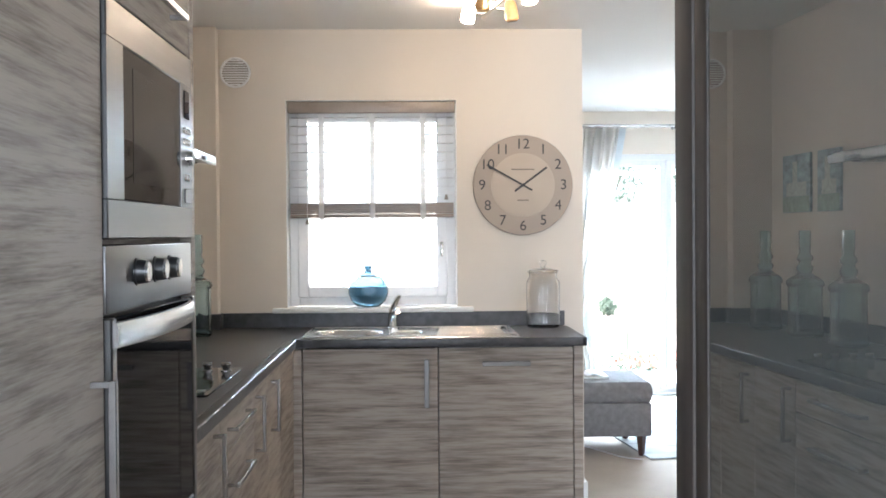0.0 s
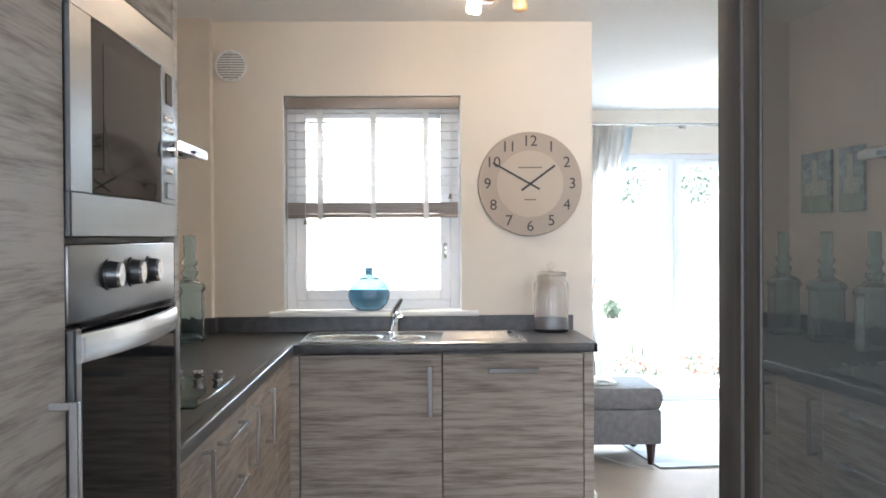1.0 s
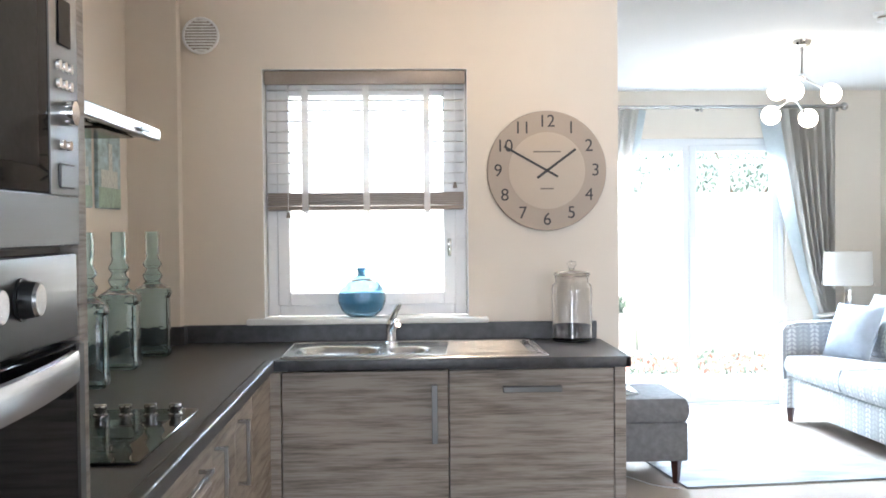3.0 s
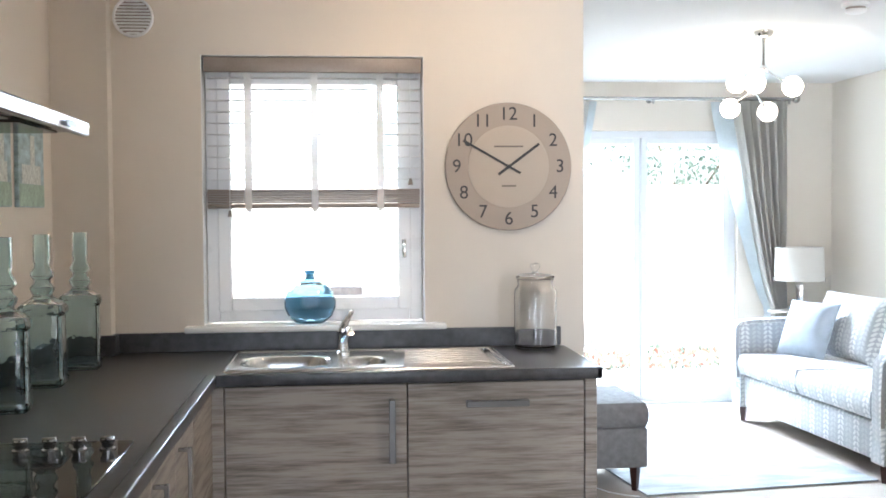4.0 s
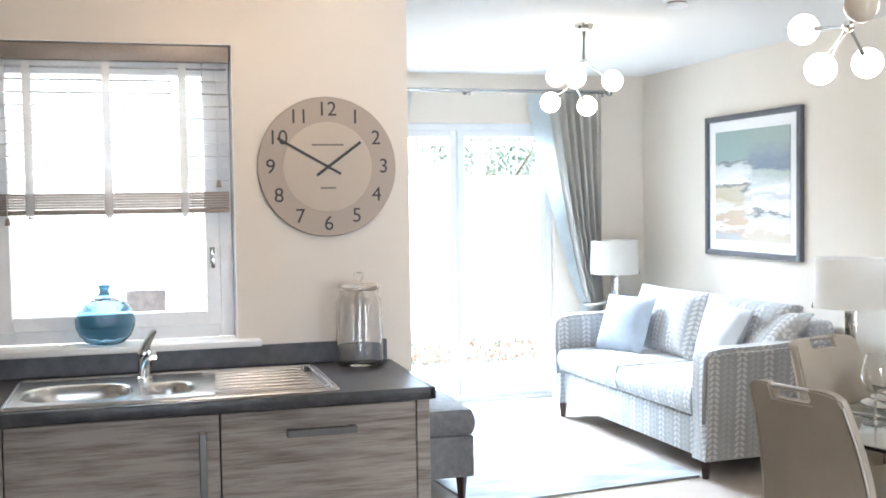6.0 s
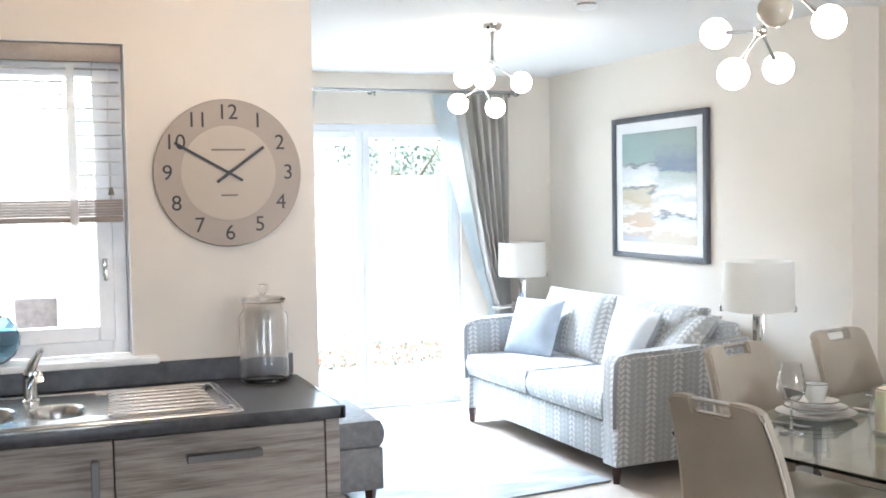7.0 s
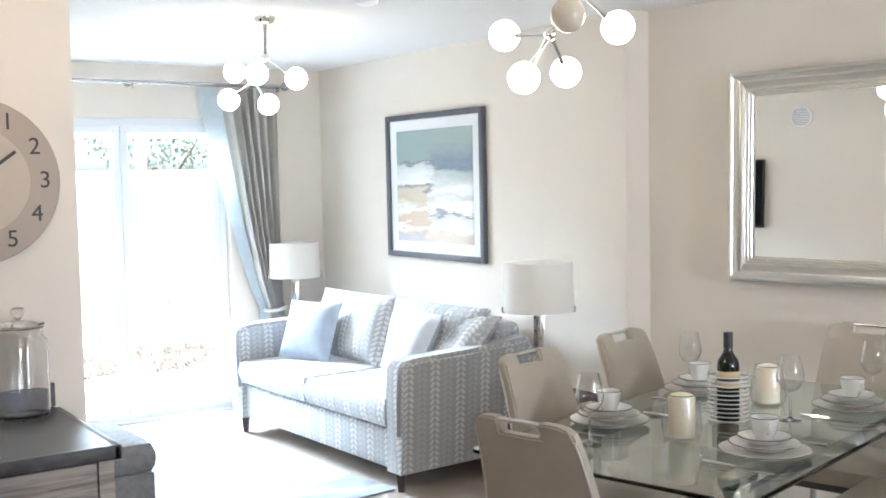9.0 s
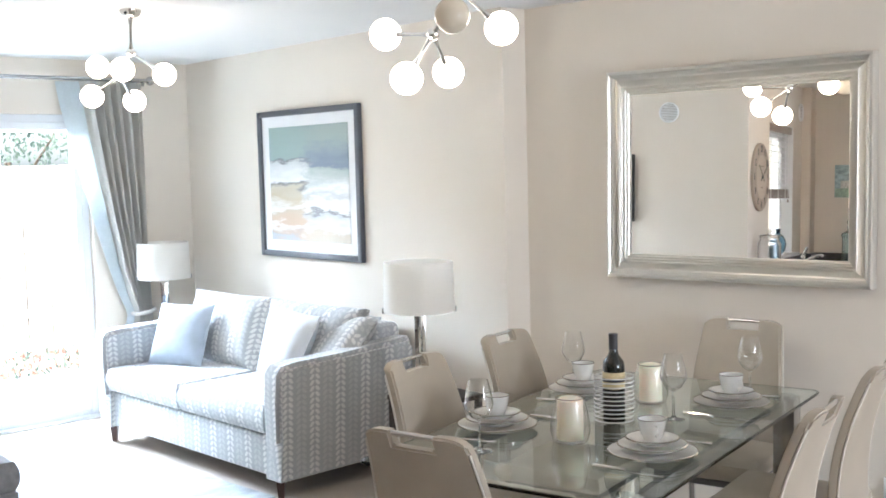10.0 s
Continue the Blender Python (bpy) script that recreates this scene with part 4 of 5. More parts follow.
for lo, hi in zip(rings, rings[1:]):
    for i in range(32):
        j = (i + 1) % 32
        if len(lo) == 1:
            bm.faces.new((lo[0], hi[j], hi[i]))
        elif len(hi) == 1:
            bm.faces.new((lo[i], lo[j], hi[0]))
        else:
            bm.faces.new((lo[i], lo[j], hi[j], hi[i]))
bmesh.ops.recalc_face_normals(bm, faces=bm.faces[:])
bm.transform(Matrix.Diagonal((1.02, 1.02, 1.04, 1)))
part("bottle", bm, AQUA, decanter, world=False)
decanter.matrix_world = pose(-1.098, 3.105, 0.9086, 0, 0, 8)
copy_thing(decanter, pose(-1.125, 2.735, 0.9086, 0, 0, 3))
copy_thing(decanter, pose(-1.112, 2.305, 0.9086, 0, 0, 10))

# extractor
hood = thing("cooker_hood", "slim brushed steel cooker hood on the wall", "cooker hood", (-1.0, 1.44, 1.59))
bm = box(-1.24, 1.02, 1.607, -0.775, 1.74, 1.636, 0.003, 1)
part("body", bm, BRIGHT, hood)
part("visor", box(-0.775, 1.017, 1.598, -0.757, 1.743, 1.628, 0.003, 1), BRIGHT, hood)
part("filter", joined(*[(lambda b, y=y: box(-1.22, y, 1.598, -0.80, y + 0.27, 1.604, 0.002, 1, b)) for y in (1.05, 1.38)]), GREYSCREEN, hood)
part("chimney", box(WL + 0.002, 1.31, 1.641, -1.03, 1.57, 2.30, 0.003, 1), BRIGHT, hood)
part("wall_bracket", box(WL + 0.001, 1.02, 1.60, -1.241, 1.74, 1.66, 0.002, 1), BRIGHT, hood)
part("slider_switch", box(-0.7515, 1.52, 1.605, -0.749, 1.60, 1.618, 0.001, 1), BLACK, hood)

# prints on the hob wall
for i, (y0, y1) in enumerate(((2.67, 2.890), (2.970, 3.270))):
    pr = thing("wall_print", "small unframed coastal print on the hob wall", "picture", (WL, (y0 + y1) / 2, 1.46), group="prints on the hob wall")
    part("board", box(WL + 0.001, y0, 1.458, WL + 0.016, y1, 1.735, 0.002, 1), CARD, pr)
    part("green_band", box(WL + 0.0162, y0 + 0.003, 1.461, WL + 0.0172, y1 - 0.003, 1.535, 0.0), CARDGREEN, pr)
    part("tower", joined(lambda b: box(WL + 0.0175, y0 + 0.03, 1.536, WL + 0.0185, y1 - 0.05, 1.60, 0, 1, b), lambda b: box(WL + 0.0175, (y0 + y1) / 2 - 0.02, 1.60, WL + 0.0185, (y0 + y1) / 2 + 0.03, 1.70, 0, 1, b)), CARDPALE, pr)


# wall vents
def vent(name, label, at, turn, r):
    v = thing(name, label, "vent", at, turn)
    part("rim", lathe([(r * 0.86, 0.0), (r, 0.0), (r, 0.010), (r * 0.96, 0.016), (r * 0.88, 0.016), (r * 0.86, 0.008), (r * 0.86, 0.0)], (0, 0, 0), 40), UPVC, v, world=False)
    part("backing", lathe([(0, 0.001), (r * 0.87, 0.001), (r * 0.87, 0.004), (0, 0.004)], (0, 0, 0), 40), TAUPE, v, world=False)
    k = 11
    for i in range(k):
        y = -r * 0.78 + i * r * 1.56 / (k - 1)
        w = math.sqrt(max(0.0001, (r * 0.85) ** 2 - y * y))
        part("slat", box(-w, y - r * 0.045, 0.005, w, y + r * 0.045, 0.013, 0.001, 1), UPVC, v, world=False)
    return v


v = vent("round_vent", "round white plastic extractor vent with louvres", (0, 0, 0), 0, 0.076)
v.matrix_world = pose(-0.980, KW - 0.001, 2.172, 90, 0, 0)
v = vent("round_vent", "round white wall vent beside the television", (0, 0, 0), 0, 0.075)
v.matrix_world = pose(KE + 0.001, 4.085, 2.08, 90, 0, 90)

# ---- clock ----
clock = thing("wall_clock", "large round taupe wall clock with dark numerals and hands", "clock", (0.440, KW, 1.608))
cx, cz, R = 0.440, 1.608, 0.249


def disc(r, y0, y1, into=None):
    bm = lathe([(0, 0), (r, 0), (r, (y1 - y0) * 0.7), (r - 0.003, y1 - y0), (0, y1 - y0)], (0, 0, 0), 72)
    bm.transform(Matrix.Translation((cx, KW - y0, cz)) @ pose(0, 0, 0, 90, 0, 0))
    return bm


part("ring", disc(R, 0.002, 0.022), CLOCKRING, clock)
part("face", disc(R * 0.64, 0.0225, 0.0255), CLOCKFACE, clock)
for hour in range(1, 13):
    a = radians(90 - 30 * hour)
    cu = bpy.data.curves.new("numeral", "FONT")
    cu.body, cu.size, cu.align_x, cu.align_y, cu.extrude = str(hour), 0.072, "CENTER", "CENTER", 0.0008
    cu.materials.append(INK)
    ob = new("numeral", cu)
    ob.parent = clock
    ob.matrix_basis = pose(0.815 * R * math.cos(a), -0.0235, 0.815 * R * math.sin(a), 90, 0, 0)
    base_of[ob] = base_of[clock]
for dz, w in ((0.078, 0.057), (-0.075, 0.028)):
    part("lettering_bar", box(cx - w, KW - 0.0265, cz + dz - 0.003, cx + w, KW - 0.0257, cz + dz + 0.003), LETTERING, clock)


def hand(angle, length, tail, w, y, name):
    bm = box(-tail, -0.001, -w / 2, length, 0.001, w / 2, 0.0006, 1)
    bm.transform(Matrix.Translation((cx, KW - y, cz)) @ pose(0, 0, 0, 0, -angle, 0))
    part(name, bm, INK, clock)


hand(150.5, 0.205, 0.052, 0.009, 0.031, "minute_hand")
hand(36.5, 0.147, 0.052, 0.010, 0.034, "hour_hand")
part("pivot", rod((cx, KW - 0.026, cz), (cx, KW - 0.038, cz), 0.008), INK, clock)

# ---- oven tower and tall units ----
TX = -0.577
tower = thing("oven_tower", "tall weathered wood effect housing round the oven and microwave", "cabinet", (-0.92, 0.15, 0), group="tall units")
for n, b in (("side_panel", (WL + 0.01, -0.185, 0.10, TX - 0.021, -0.167, 2.30)), ("side_panel", (WL + 0.01, 0.452, 0.10, TX + 0.002, 0.487, 2.30)),
             ("top_panel", (WL + 0.01, -0.166, 2.282, TX - 0.021, 0.451, 2.30)), ("back_panel", (WL + 0.01, -0.166, 0.10, WL + 0.03, 0.451, 2.281)),
             ("shelf", (WL + 0.031, -0.166, 0.755, TX - 0.021, 0.451, 0.770)), ("shelf", (WL + 0.031, -0.166, 1.353, TX - 0.021, 0.451, 1.361)), ("shelf", (WL + 0.031, -0.166, 1.732, TX - 0.021, 0.451, 1.741))):
    part(n, box(*b), WOOD, tower, smooth=False)
d = part("door", box(TX - 0.019, -0.180, 0.112, TX, 0.448, 0.760, 0.0015, 1), WOOD, tower, "lower door")
bow_handle((TX, 0.03, 0.70), (TX, 0.24, 0.70), (0.03, 0, 0), BRIGHT, d)
d = part("door", box(TX - 0.019, -0.180, 1.742, TX, 0.448, 2.296, 0.0015, 1), WOOD, tower, "upper door")
bow_handle((TX, 0.02, 1.790), (TX, 0.28, 1.790), (0.03, 0, 0), BRIGHT, d)
part("plinth", box(TX - 0.07, -0.185, 0, TX - 0.05, 0.487, 0.098), WOOD, tower)

oven = thing("built_in_oven", "stainless steel single oven with black glass door, closed", "oven", (-0.85, 0.14, 0.772))
part("body", box(-1.15, -0.160, 0.775, TX - 0.02, 0.445, 1.345), BLACK, oven)
part("control_panel", box(TX - 0.019, -0.178, 1.246, TX + 0.002, 0.446, 1.352, 0.003), STEEL, oven)
for y in (0.002, 0.132, 0.243):
    bm = rod((TX + 0.002, y, 1.306), (TX + 0.005, y, 1.306), 0.024, 0.024, 24)
    rod((TX + 0.0051, y, 1.306), (TX + 0.020, y, 1.306), 0.021, 0.019, 24, bm)
    k = part("knob", bm, BLACK, oven)
    part("knob_cap", rod((TX + 0.0202, y, 1.306), (TX + 0.024, y, 1.306), 0.019, 0.017, 24), BRIGHT, k, "bright steel cap")
dr = part("door", joined(
    lambda b: box(TX - 0.019, -0.178, 0.775, TX + 0.010, -0.150, 1.240, 0.003, 1, b), lambda b: box(TX - 0.019, 0.418, 0.775, TX + 0.010, 0.446, 1.240, 0.003, 1, b),
    lambda b: box(TX - 0.019, -0.150, 0.775, TX + 0.010, 0.418, 0.830, 0.003, 1, b)), STEEL, oven, "steel door frame")
part("door_glass", box(TX - 0.019, -0.1495, 0.8305, TX + 0.008, 0.4175, 1.240, 0.002, 1), BLACKGLASS, dr)
bm = bmesh.new()
rings = []
for i in range(25):
    u = i / 12 - 1
    y, out = 0.110 + 0.285 * u, 0.010 + 0.020 * (1 - u * u)
    rings.append([bm.verts.new((TX + out + dx, y, 1.214 + dz)) for dx, dz in ((0, -0.020), (0.007, -0.019), (0.009, -0.012), (0.009, 0.012), (0.007, 0.019), (0, 0.020))])
for lo, hi in zip(rings, rings[1:]):
    for i in range(6):
        bm.faces.new((lo[i], lo[(i + 1) % 6], hi[(i + 1) % 6], hi[i]))
bm.faces.new(rings[0]), bm.faces.new(rings[-1])
for y in (-0.160, 0.380):
    box(TX + 0.006, y - 0.012, 1.198, TX + 0.020, y + 0.012, 1.230, 0.002, 1, bm)
part("door_handle", bm, BRIGHT, dr, "bowed flat steel handle")

mw = thing("built_in_microwave", "stainless steel built-in microwave with dark glass door, closed", "microwave", (-0.85, 0.14, 1.36))
part("body", box(-1.10, -0.155, 1.365, TX - 0.02, 0.445, 1.728), BLACK, mw)
part("fascia", joined(lambda b: box(TX - 0.019, -0.178, 1.362, TX + 0.006, 0.446, 1.424, 0.002, 1, b), lambda b: box(TX - 0.019, -0.178, 1.672, TX + 0.006, 0.446, 1.735, 0.002, 1, b),
                      lambda b: box(TX - 0.019, -0.178, 1.424, TX + 0.006, -0.084, 1.672, 0, 1, b), lambda b: box(TX - 0.019, 0.338, 1.424, TX + 0.006, 0.446, 1.672, 0, 1, b)), STEEL, mw)
wd = part("door_window", box(TX - 0.015, -0.0835, 1.4245, TX + 0.0045, 0.3375, 1.6715, 0.001, 1), BLACKGLASS, mw)
part("screen", box(TX + 0.0046, -0.020, 1.455, TX + 0.0052, 0.300, 1.645), GREYSCREEN, wd)
part("display", box(TX + 0.0062, 0.368, 1.605, TX + 0.008, 0.415, 1.662, 0.001, 1), BLACKGLASS, mw)
for r in range(2):
    for q in range(3):
        part("button", rod((TX + 0.006, 0.368 + q * 0.022, 1.580 - r * 0.022), (TX + 0.010, 0.368 + q * 0.022, 1.580 - r * 0.022), 0.007, 0.006, 12), CHROME, mw)
part("dial", joined(lambda b: rod((TX + 0.006, 0.392, 1.524), (TX + 0.020, 0.392, 1.524), 0.016, 0.015, 24, b)), CHROME, mw)
for q in range(2):
    part("button", rod((TX + 0.006, 0.379 + q * 0.026, 1.485), (TX + 0.010, 0.379 + q * 0.026, 1.485), 0.007, 0.006, 12), CHROME, mw)
part("open_button", box(TX + 0.006, 0.366, 1.432, TX + 0.009, 0.420, 1.462, 0.002, 1), STEEL, mw)

for i in range(4):
    y1 = -0.187 - i * 0.60
    t = thing("tall_cabinet", "tall weathered wood effect larder cabinet, closed", "cabinet", (-0.92, y1 - 0.3, 0), group="tall units")
    part("body", box(WL + 0.01, y1 - 0.598, 0.10, TX - 0.021, y1, 2.30), WOOD, t)
    d = part("door", box(TX - 0.019, y1 - 0.597, 0.112, TX, y1 - 0.001, 2.296, 0.0015, 1), WOOD, t)
    hy = y1 - 0.055
    bow_handle((TX, hy - 0.012, 1.150), (TX, hy - 0.012, 0.970), (0.032, 0, 0), BRIGHT, d)

# ---- glazed sliding door by the hall ----
sd = thing("sliding_door", "dark wood framed sliding door with glossy grey-green glass", "door", (0.37, -0.9, 0))
SXF = 0.339
part("stile", box(SXF, -0.115, 0.0, SXF + 0.045, -0.005, CEILZ - 0.002, 0.004), DARKWOOD, sd)
part("glazing_bead", box(SXF + 0.004, -0.185, 0.0, SXF + 0.045, -0.116, CEILZ - 0.002, 0.006), DARKWOOD, sd)
swing = Matrix.Translation((SXF + 0.008, -0.186, 0)) @ pose(0, 0, 0, 0, 0, 2.0) @ Matrix.Translation((-SXF - 0.008, 0.186, 0))
bm = box(SXF + 0.008, -3.17, 0.01, SXF + 0.03, -0.186, CEILZ - 0.006)
bm.transform(swing)
part("glass_panel", bm, PANELGLASS, sd, "glossy grey-green glass")
bm = box(SXF - 0.02, -3.16, 0.0, SXF + 0.06, -0.19, 0.0095, 0.002, 1)
bm.transform(swing)
part("floor_track", bm, STEEL, sd)

# ---- kitchen ceiling spots ----
spots = thing("ceiling_spotlight", "chrome ceiling spotlight bar with frosted glass shades, lit", "ceiling light", (0.2475, 2.60, CEILZ))
bar_a, bar_b = Vector((0.205, 2.86, 2.315)), Vector((0.290, 2.34, 2.315))
part("bar", rod(bar_a, bar_b, 0.010), CHROME, spots)
part("ceiling_plate", lathe([(0, 0), (0.05, 0), (0.05, 0.016), (0.03, 0.022), (0, 0.022)], (0.2475, 2.60, CEILZ - 0.0225), 28), CHROME, spots)
part("stem", rod((0.2475, 2.60, 2.315), (0.2475, 2.60, CEILZ - 0.02), 0.008), CHROME, spots)
side = Vector((1, 0.15, 0)).normalized()
for k, (f, s, m, drop) in enumerate(((0.12, -1, SPOTGLASS, 0.0), (0.34, 1, SPOTWARM, 0.012), (0.66, -1, SPOTWARM, 0.01), (0.88, 1, SPOTGLASS, 0.0))):
    p0 = bar_a.lerp(bar_b, f)
    p1 = p0 + side * s * 0.055
    arm = part("arm", rod(p0, p1, 0.005), CHROME, spots)
    p2 = p1 + side * s * 0.018 + Vector((0, 0, 0.035))
    p3 = p1 + side * s * 0.030 + Vector((0, 0, -0.040 - drop))
    part("shade", tube([p2, p2.lerp(p3, 0.15), p2.lerp(p3, 0.9), p3], [0.016, 0.026, 0.030, 0.022], 18), m, spots, "frosted glass shade")

# ---- lounge: rug, footstool, sofa ----
rug = thing("area_rug", "pale mottled grey wool rug on the carpet", "rug", (1.95, 5.5, 0))
bm = bmesh.new()
bmesh.ops.create_grid(bm, x_segments=30, y_segments=40, size=0.5)
bm.transform(Matrix.Diagonal((1.30, 1.95, 1, 1)))
for v in bm.verts:
    v.co.z = 0.010 + 0.002 * noise.noise(v.co * 9)
made = bmesh.ops.solidify(bm, geom=bm.faces[:], thickness=0.009)
bm.transform(pose(1.845, 5.60, 0.0005, 0, 0, 6.5))
bmesh.ops.recalc_face_normals(bm, faces=bm.faces[:])
part("weave", bm, RUG, rug)

stool = thing("ottoman", "grey tweed upholstered storage footstool on dark legs", "ottoman", (1.02, 4.95, 0))
bm = cushion(0.56, 0.60, 0.14, 0.12, 10, 0.5, Matrix.Translation((1.065, 4.945, 0.395)))
part("lid", bm, GREYCLOTH, stool)
part("body", box(0.790, 4.650, 0.125, 1.340, 5.240, 0.330, 0.012), GREYCLOTH, stool)
for x in (0.83, 1.285):
    for y in (4.695, 5.195):
        part("leg", rod((x, y, 0.0), (x, y, 0.125), 0.017, 0.030, 4), LEGWOOD, stool)
book = thing("magazine", "open pale magazine lying on the footstool", "magazine", (0.98, 4.86, 0.465))
part("cover", box(0.84, 4.76, 0.466, 1.10, 4.98, 0.478, 0.003, 1), CARDPALE, book)
for s, n in ((-1, "page"), (1, "page")):
    bm = bmesh.new()
    bmesh.ops.create_grid(bm, x_segments=8, y_segments=1, size=0.5)
    for v in bm.verts:
        u = v.co.x + 0.5
        v.co = (0.97 + s * u * 0.125, 4.87 + v.co.y * 0.205, 0.481 + 0.018 * math.sin(min(1, u * 1.3) * math.pi) * (1 - 0.4 * u))
    bmesh.ops.solidify(bm, geom=bm.faces[:], thickness=0.002)
    part(n, bm, PAPER, book)
tagged(solid("floor_cable", tube([(0.98, 5.0, 0.004), (1.14, 4.66, 0.004), (1.20, 4.60, 0.004), (1.27, 4.56, 0.004)], 0.003, 6), TAPE), "thin white cable lying under the footstool", "cable")

# sofa faces the hob side of the room; its own x runs from front to back, y along its length
sofa = thing("sofa", "two seater sofa in grey-blue leaf pattern cloth on dark legs", "sofa", (2.523, 5.53, 0), turn=2.9)
SL = 1.935      # length over the arms
hl = SL / 2
SD = 0.86


def cloth(name, bm, parent, label="", material=None):
    cloth_uv(bm)
    return part(name, bm, material or SOFA, parent, label, world=False)


bm = box(0.03, -hl + 0.10, 0.105, SD - 0.06, hl - 0.10, 0.315, 0.015)
cloth("base", bm, sofa)
for s in (-1, 1):
    bm = bmesh.new()
    prof = [(0.0, 0.105), (-0.012, 0.30), (-0.018, 0.50), (-0.012, 0.640), (0.018, 0.678), (0.10, 0.690), (0.40, 0.696), (0.70, 0.712), (0.84, 0.725), (SD, 0.70), (SD, 0.105)]
    ins, outs = [], []
    for x, z in prof:
        flare = 0.035 * (z - 0.105) / 0.58
        ins.append(bm.verts.new((x, s * (hl - 0.155 + flare * 0.4), z)))
        outs.append(bm.verts.new((x, s * (hl - 0.03 + flare), z)))
    n = len(prof)
    for i in range(n):
        j = (i + 1) % n
        bm.faces.new((ins[i], ins[j], outs[j], outs[i]))
    bm.faces.new(ins)
    bm.faces.new(outs)
    bmesh.ops.recalc_face_normals(bm, faces=bm.faces[:])
    es = [e for e in bm.edges if (e.verts[0] in ins) == (e.verts[1] in ins) and min(e.verts[0].co.z, e.verts[1].co.z) > 0.11]
    bmesh.ops.bevel(bm, geom=es, offset=0.024, segments=4, affect="EDGES")
    cloth("arm", bm, sofa)
bm = bmesh.new()
box(SD - 0.20, -hl + 0.11, 0.30, SD - 0.01, hl - 0.11, 0.79, 0.05, 4, bm)
for v in bm.verts:
    v.co.x += 0.10 * (v.co.z - 0.3)
cloth("backrest", bm, sofa)
for k, (y0, y1) in enumerate(((-hl + 0.145, 0.0), (0.004, hl - 0.145))):
    bm = cushion(SD - 0.12, y1 - y0, 0.165, 0.14, 12, 0.4, Matrix.Translation((0.355, (y0 + y1) / 2, 0.400)))
    cloth("seat_cushion", bm, sofa)
    bm = cushion(0.45, y1 - y0 + 0.02, 0.22, 0.62, 14, 0.45)
    bm.transform(Matrix.Translation((0.60, (y0 + y1) / 2, 0.665)) @ pose(0, 0, 0, 0, -72, 0))
    cloth("back_cushion", bm, sofa)
for x in (0.05, SD - 0.09):
    for y in (-hl + 0.10, hl - 0.10):
        part("leg", rod((x, y, 0.0), (x, y, 0.106), 0.020, 0.032, 4), LEGWOOD, sofa, world=False)


def pillow(label, material, at, w, tilt, turn, lean=0.0):
    p = thing("scatter_cushion", label, "cushion", at, group="cushions on the sofa")
    bm = cushion(w, w, 0.15, 0.90, 12, 0.55)
    cloth_uv(bm)
    part("cover", bm, material, p, world=False)
    p.matrix_world = Matrix.Translation(at) @ pose(0, 0, 0, 0, 0, turn) @ pose(0, 0, 0, 0, tilt, 0) @ pose(0, 0, 0, 0, 0, lean)
    return p


pillow("pale blue square scatter cushion leaning on the sofa arm", PALEBLUE, (2.84, 6.09, 0.648), 0.40, -66, 24)
pillow("pale grey-blue square scatter cushion on the sofa seat", WHITECLOTH, (2.98, 5.12, 0.660), 0.42, -62, -8)
pillow("leaf pattern scatter cushion lying against the sofa back", SOFA, (3.12, 4.84, 0.690), 0.42, -48, -6)


# ---- side tables and lamps ----
def side_table(at):
    t = thing("side_table", "small dark wood side table beside the sofa", "table", (0, 0, 0), group="side tables")
    part("tabletop", box(-0.17, -0.17, 0.485, 0.17, 0.17, 0.51, 0.004), DARKWOOD, t, world=False)
    part("shelf", box(-0.15, -0.15, 0.18, 0.15, 0.15, 0.20, 0.003), DARKWOOD, t, world=False)
    for x in (-0.15, 0.15):
        for y in (-0.15, 0.15):
            part("leg", box(x - 0.015, y - 0.015, 0, x + 0.015, y + 0.015, 0.485, 0.002, 1), DARKWOOD, t, world=False)
    t.matrix_world = pose(*at)
    return t


def table_lamp(at, turn):
    t = thing("table_lamp", "chrome column table lamp with a cream drum shade", "lamp", (0, 0, 0), group="table lamps")
    part("foot", box(-0.075, -0.055, 0, 0.075, 0.055, 0.014, 0.003), CHROME, t, world=False)
    part("column", box(-0.027, -0.013, 0.014, 0.027, 0.013, 0.43, 0.003), CHROME, t, world=False)
    part("cross_bar", box(-0.16, -0.006, 0.415, 0.16, 0.006, 0.427, 0.002, 1), CHROME, t, world=False)
    for x in (-0.172, 0.172):
        part("shade_clip", box(x - 0.012, -0.012, 0.405, x + 0.012, 0.012, 0.435, 0.002, 1), CHROME, t, world=False)
    part("shade", lathe([(0.176, 0.412), (0.170, 0.655), (0.1675, 0.655), (0.1735, 0.412), (0.176, 0.412)], (0, 0, 0), 48), SHADE, t, world=False)
    part("lampholder", rod((0, 0, 0.43), (0, 0, 0.50), 0.016), UPVC, t, world=False)
    t.matrix_world = pose(*at, 0, 0, turn)
    return t


side_table((3.20, 4.155, 0.0))
side_table((3.16, 6.82, 0.0))
table_lamp((3.155, 4.205, 0.511), -38)
table_lamp((3.12, 6.84, 0.511), -20)

# ---- picture ----
pic = thing("framed_picture", "abstract seascape painting in a slate grey frame", "picture", (PW, 5.597, 1.543))
y0, y1, z0, z1 = 5.062, 6.132, 1.090, 1.997
for n, b in (("frame_side", (y0, z0, y0 + 0.036, z1)), ("frame_side", (y1 - 0.036, z0, y1, z1)), ("frame_rail", (y0 + 0.036, z0, y1 - 0.036, z0 + 0.036)), ("frame_rail", (y0 + 0.036, z1 - 0.036, y1 - 0.036, z1))):
    part(n, box(PW - 0.034, b[0], b[1], PW - 0.001, b[2], b[3], 0.004), FRAMEGREY, pic)
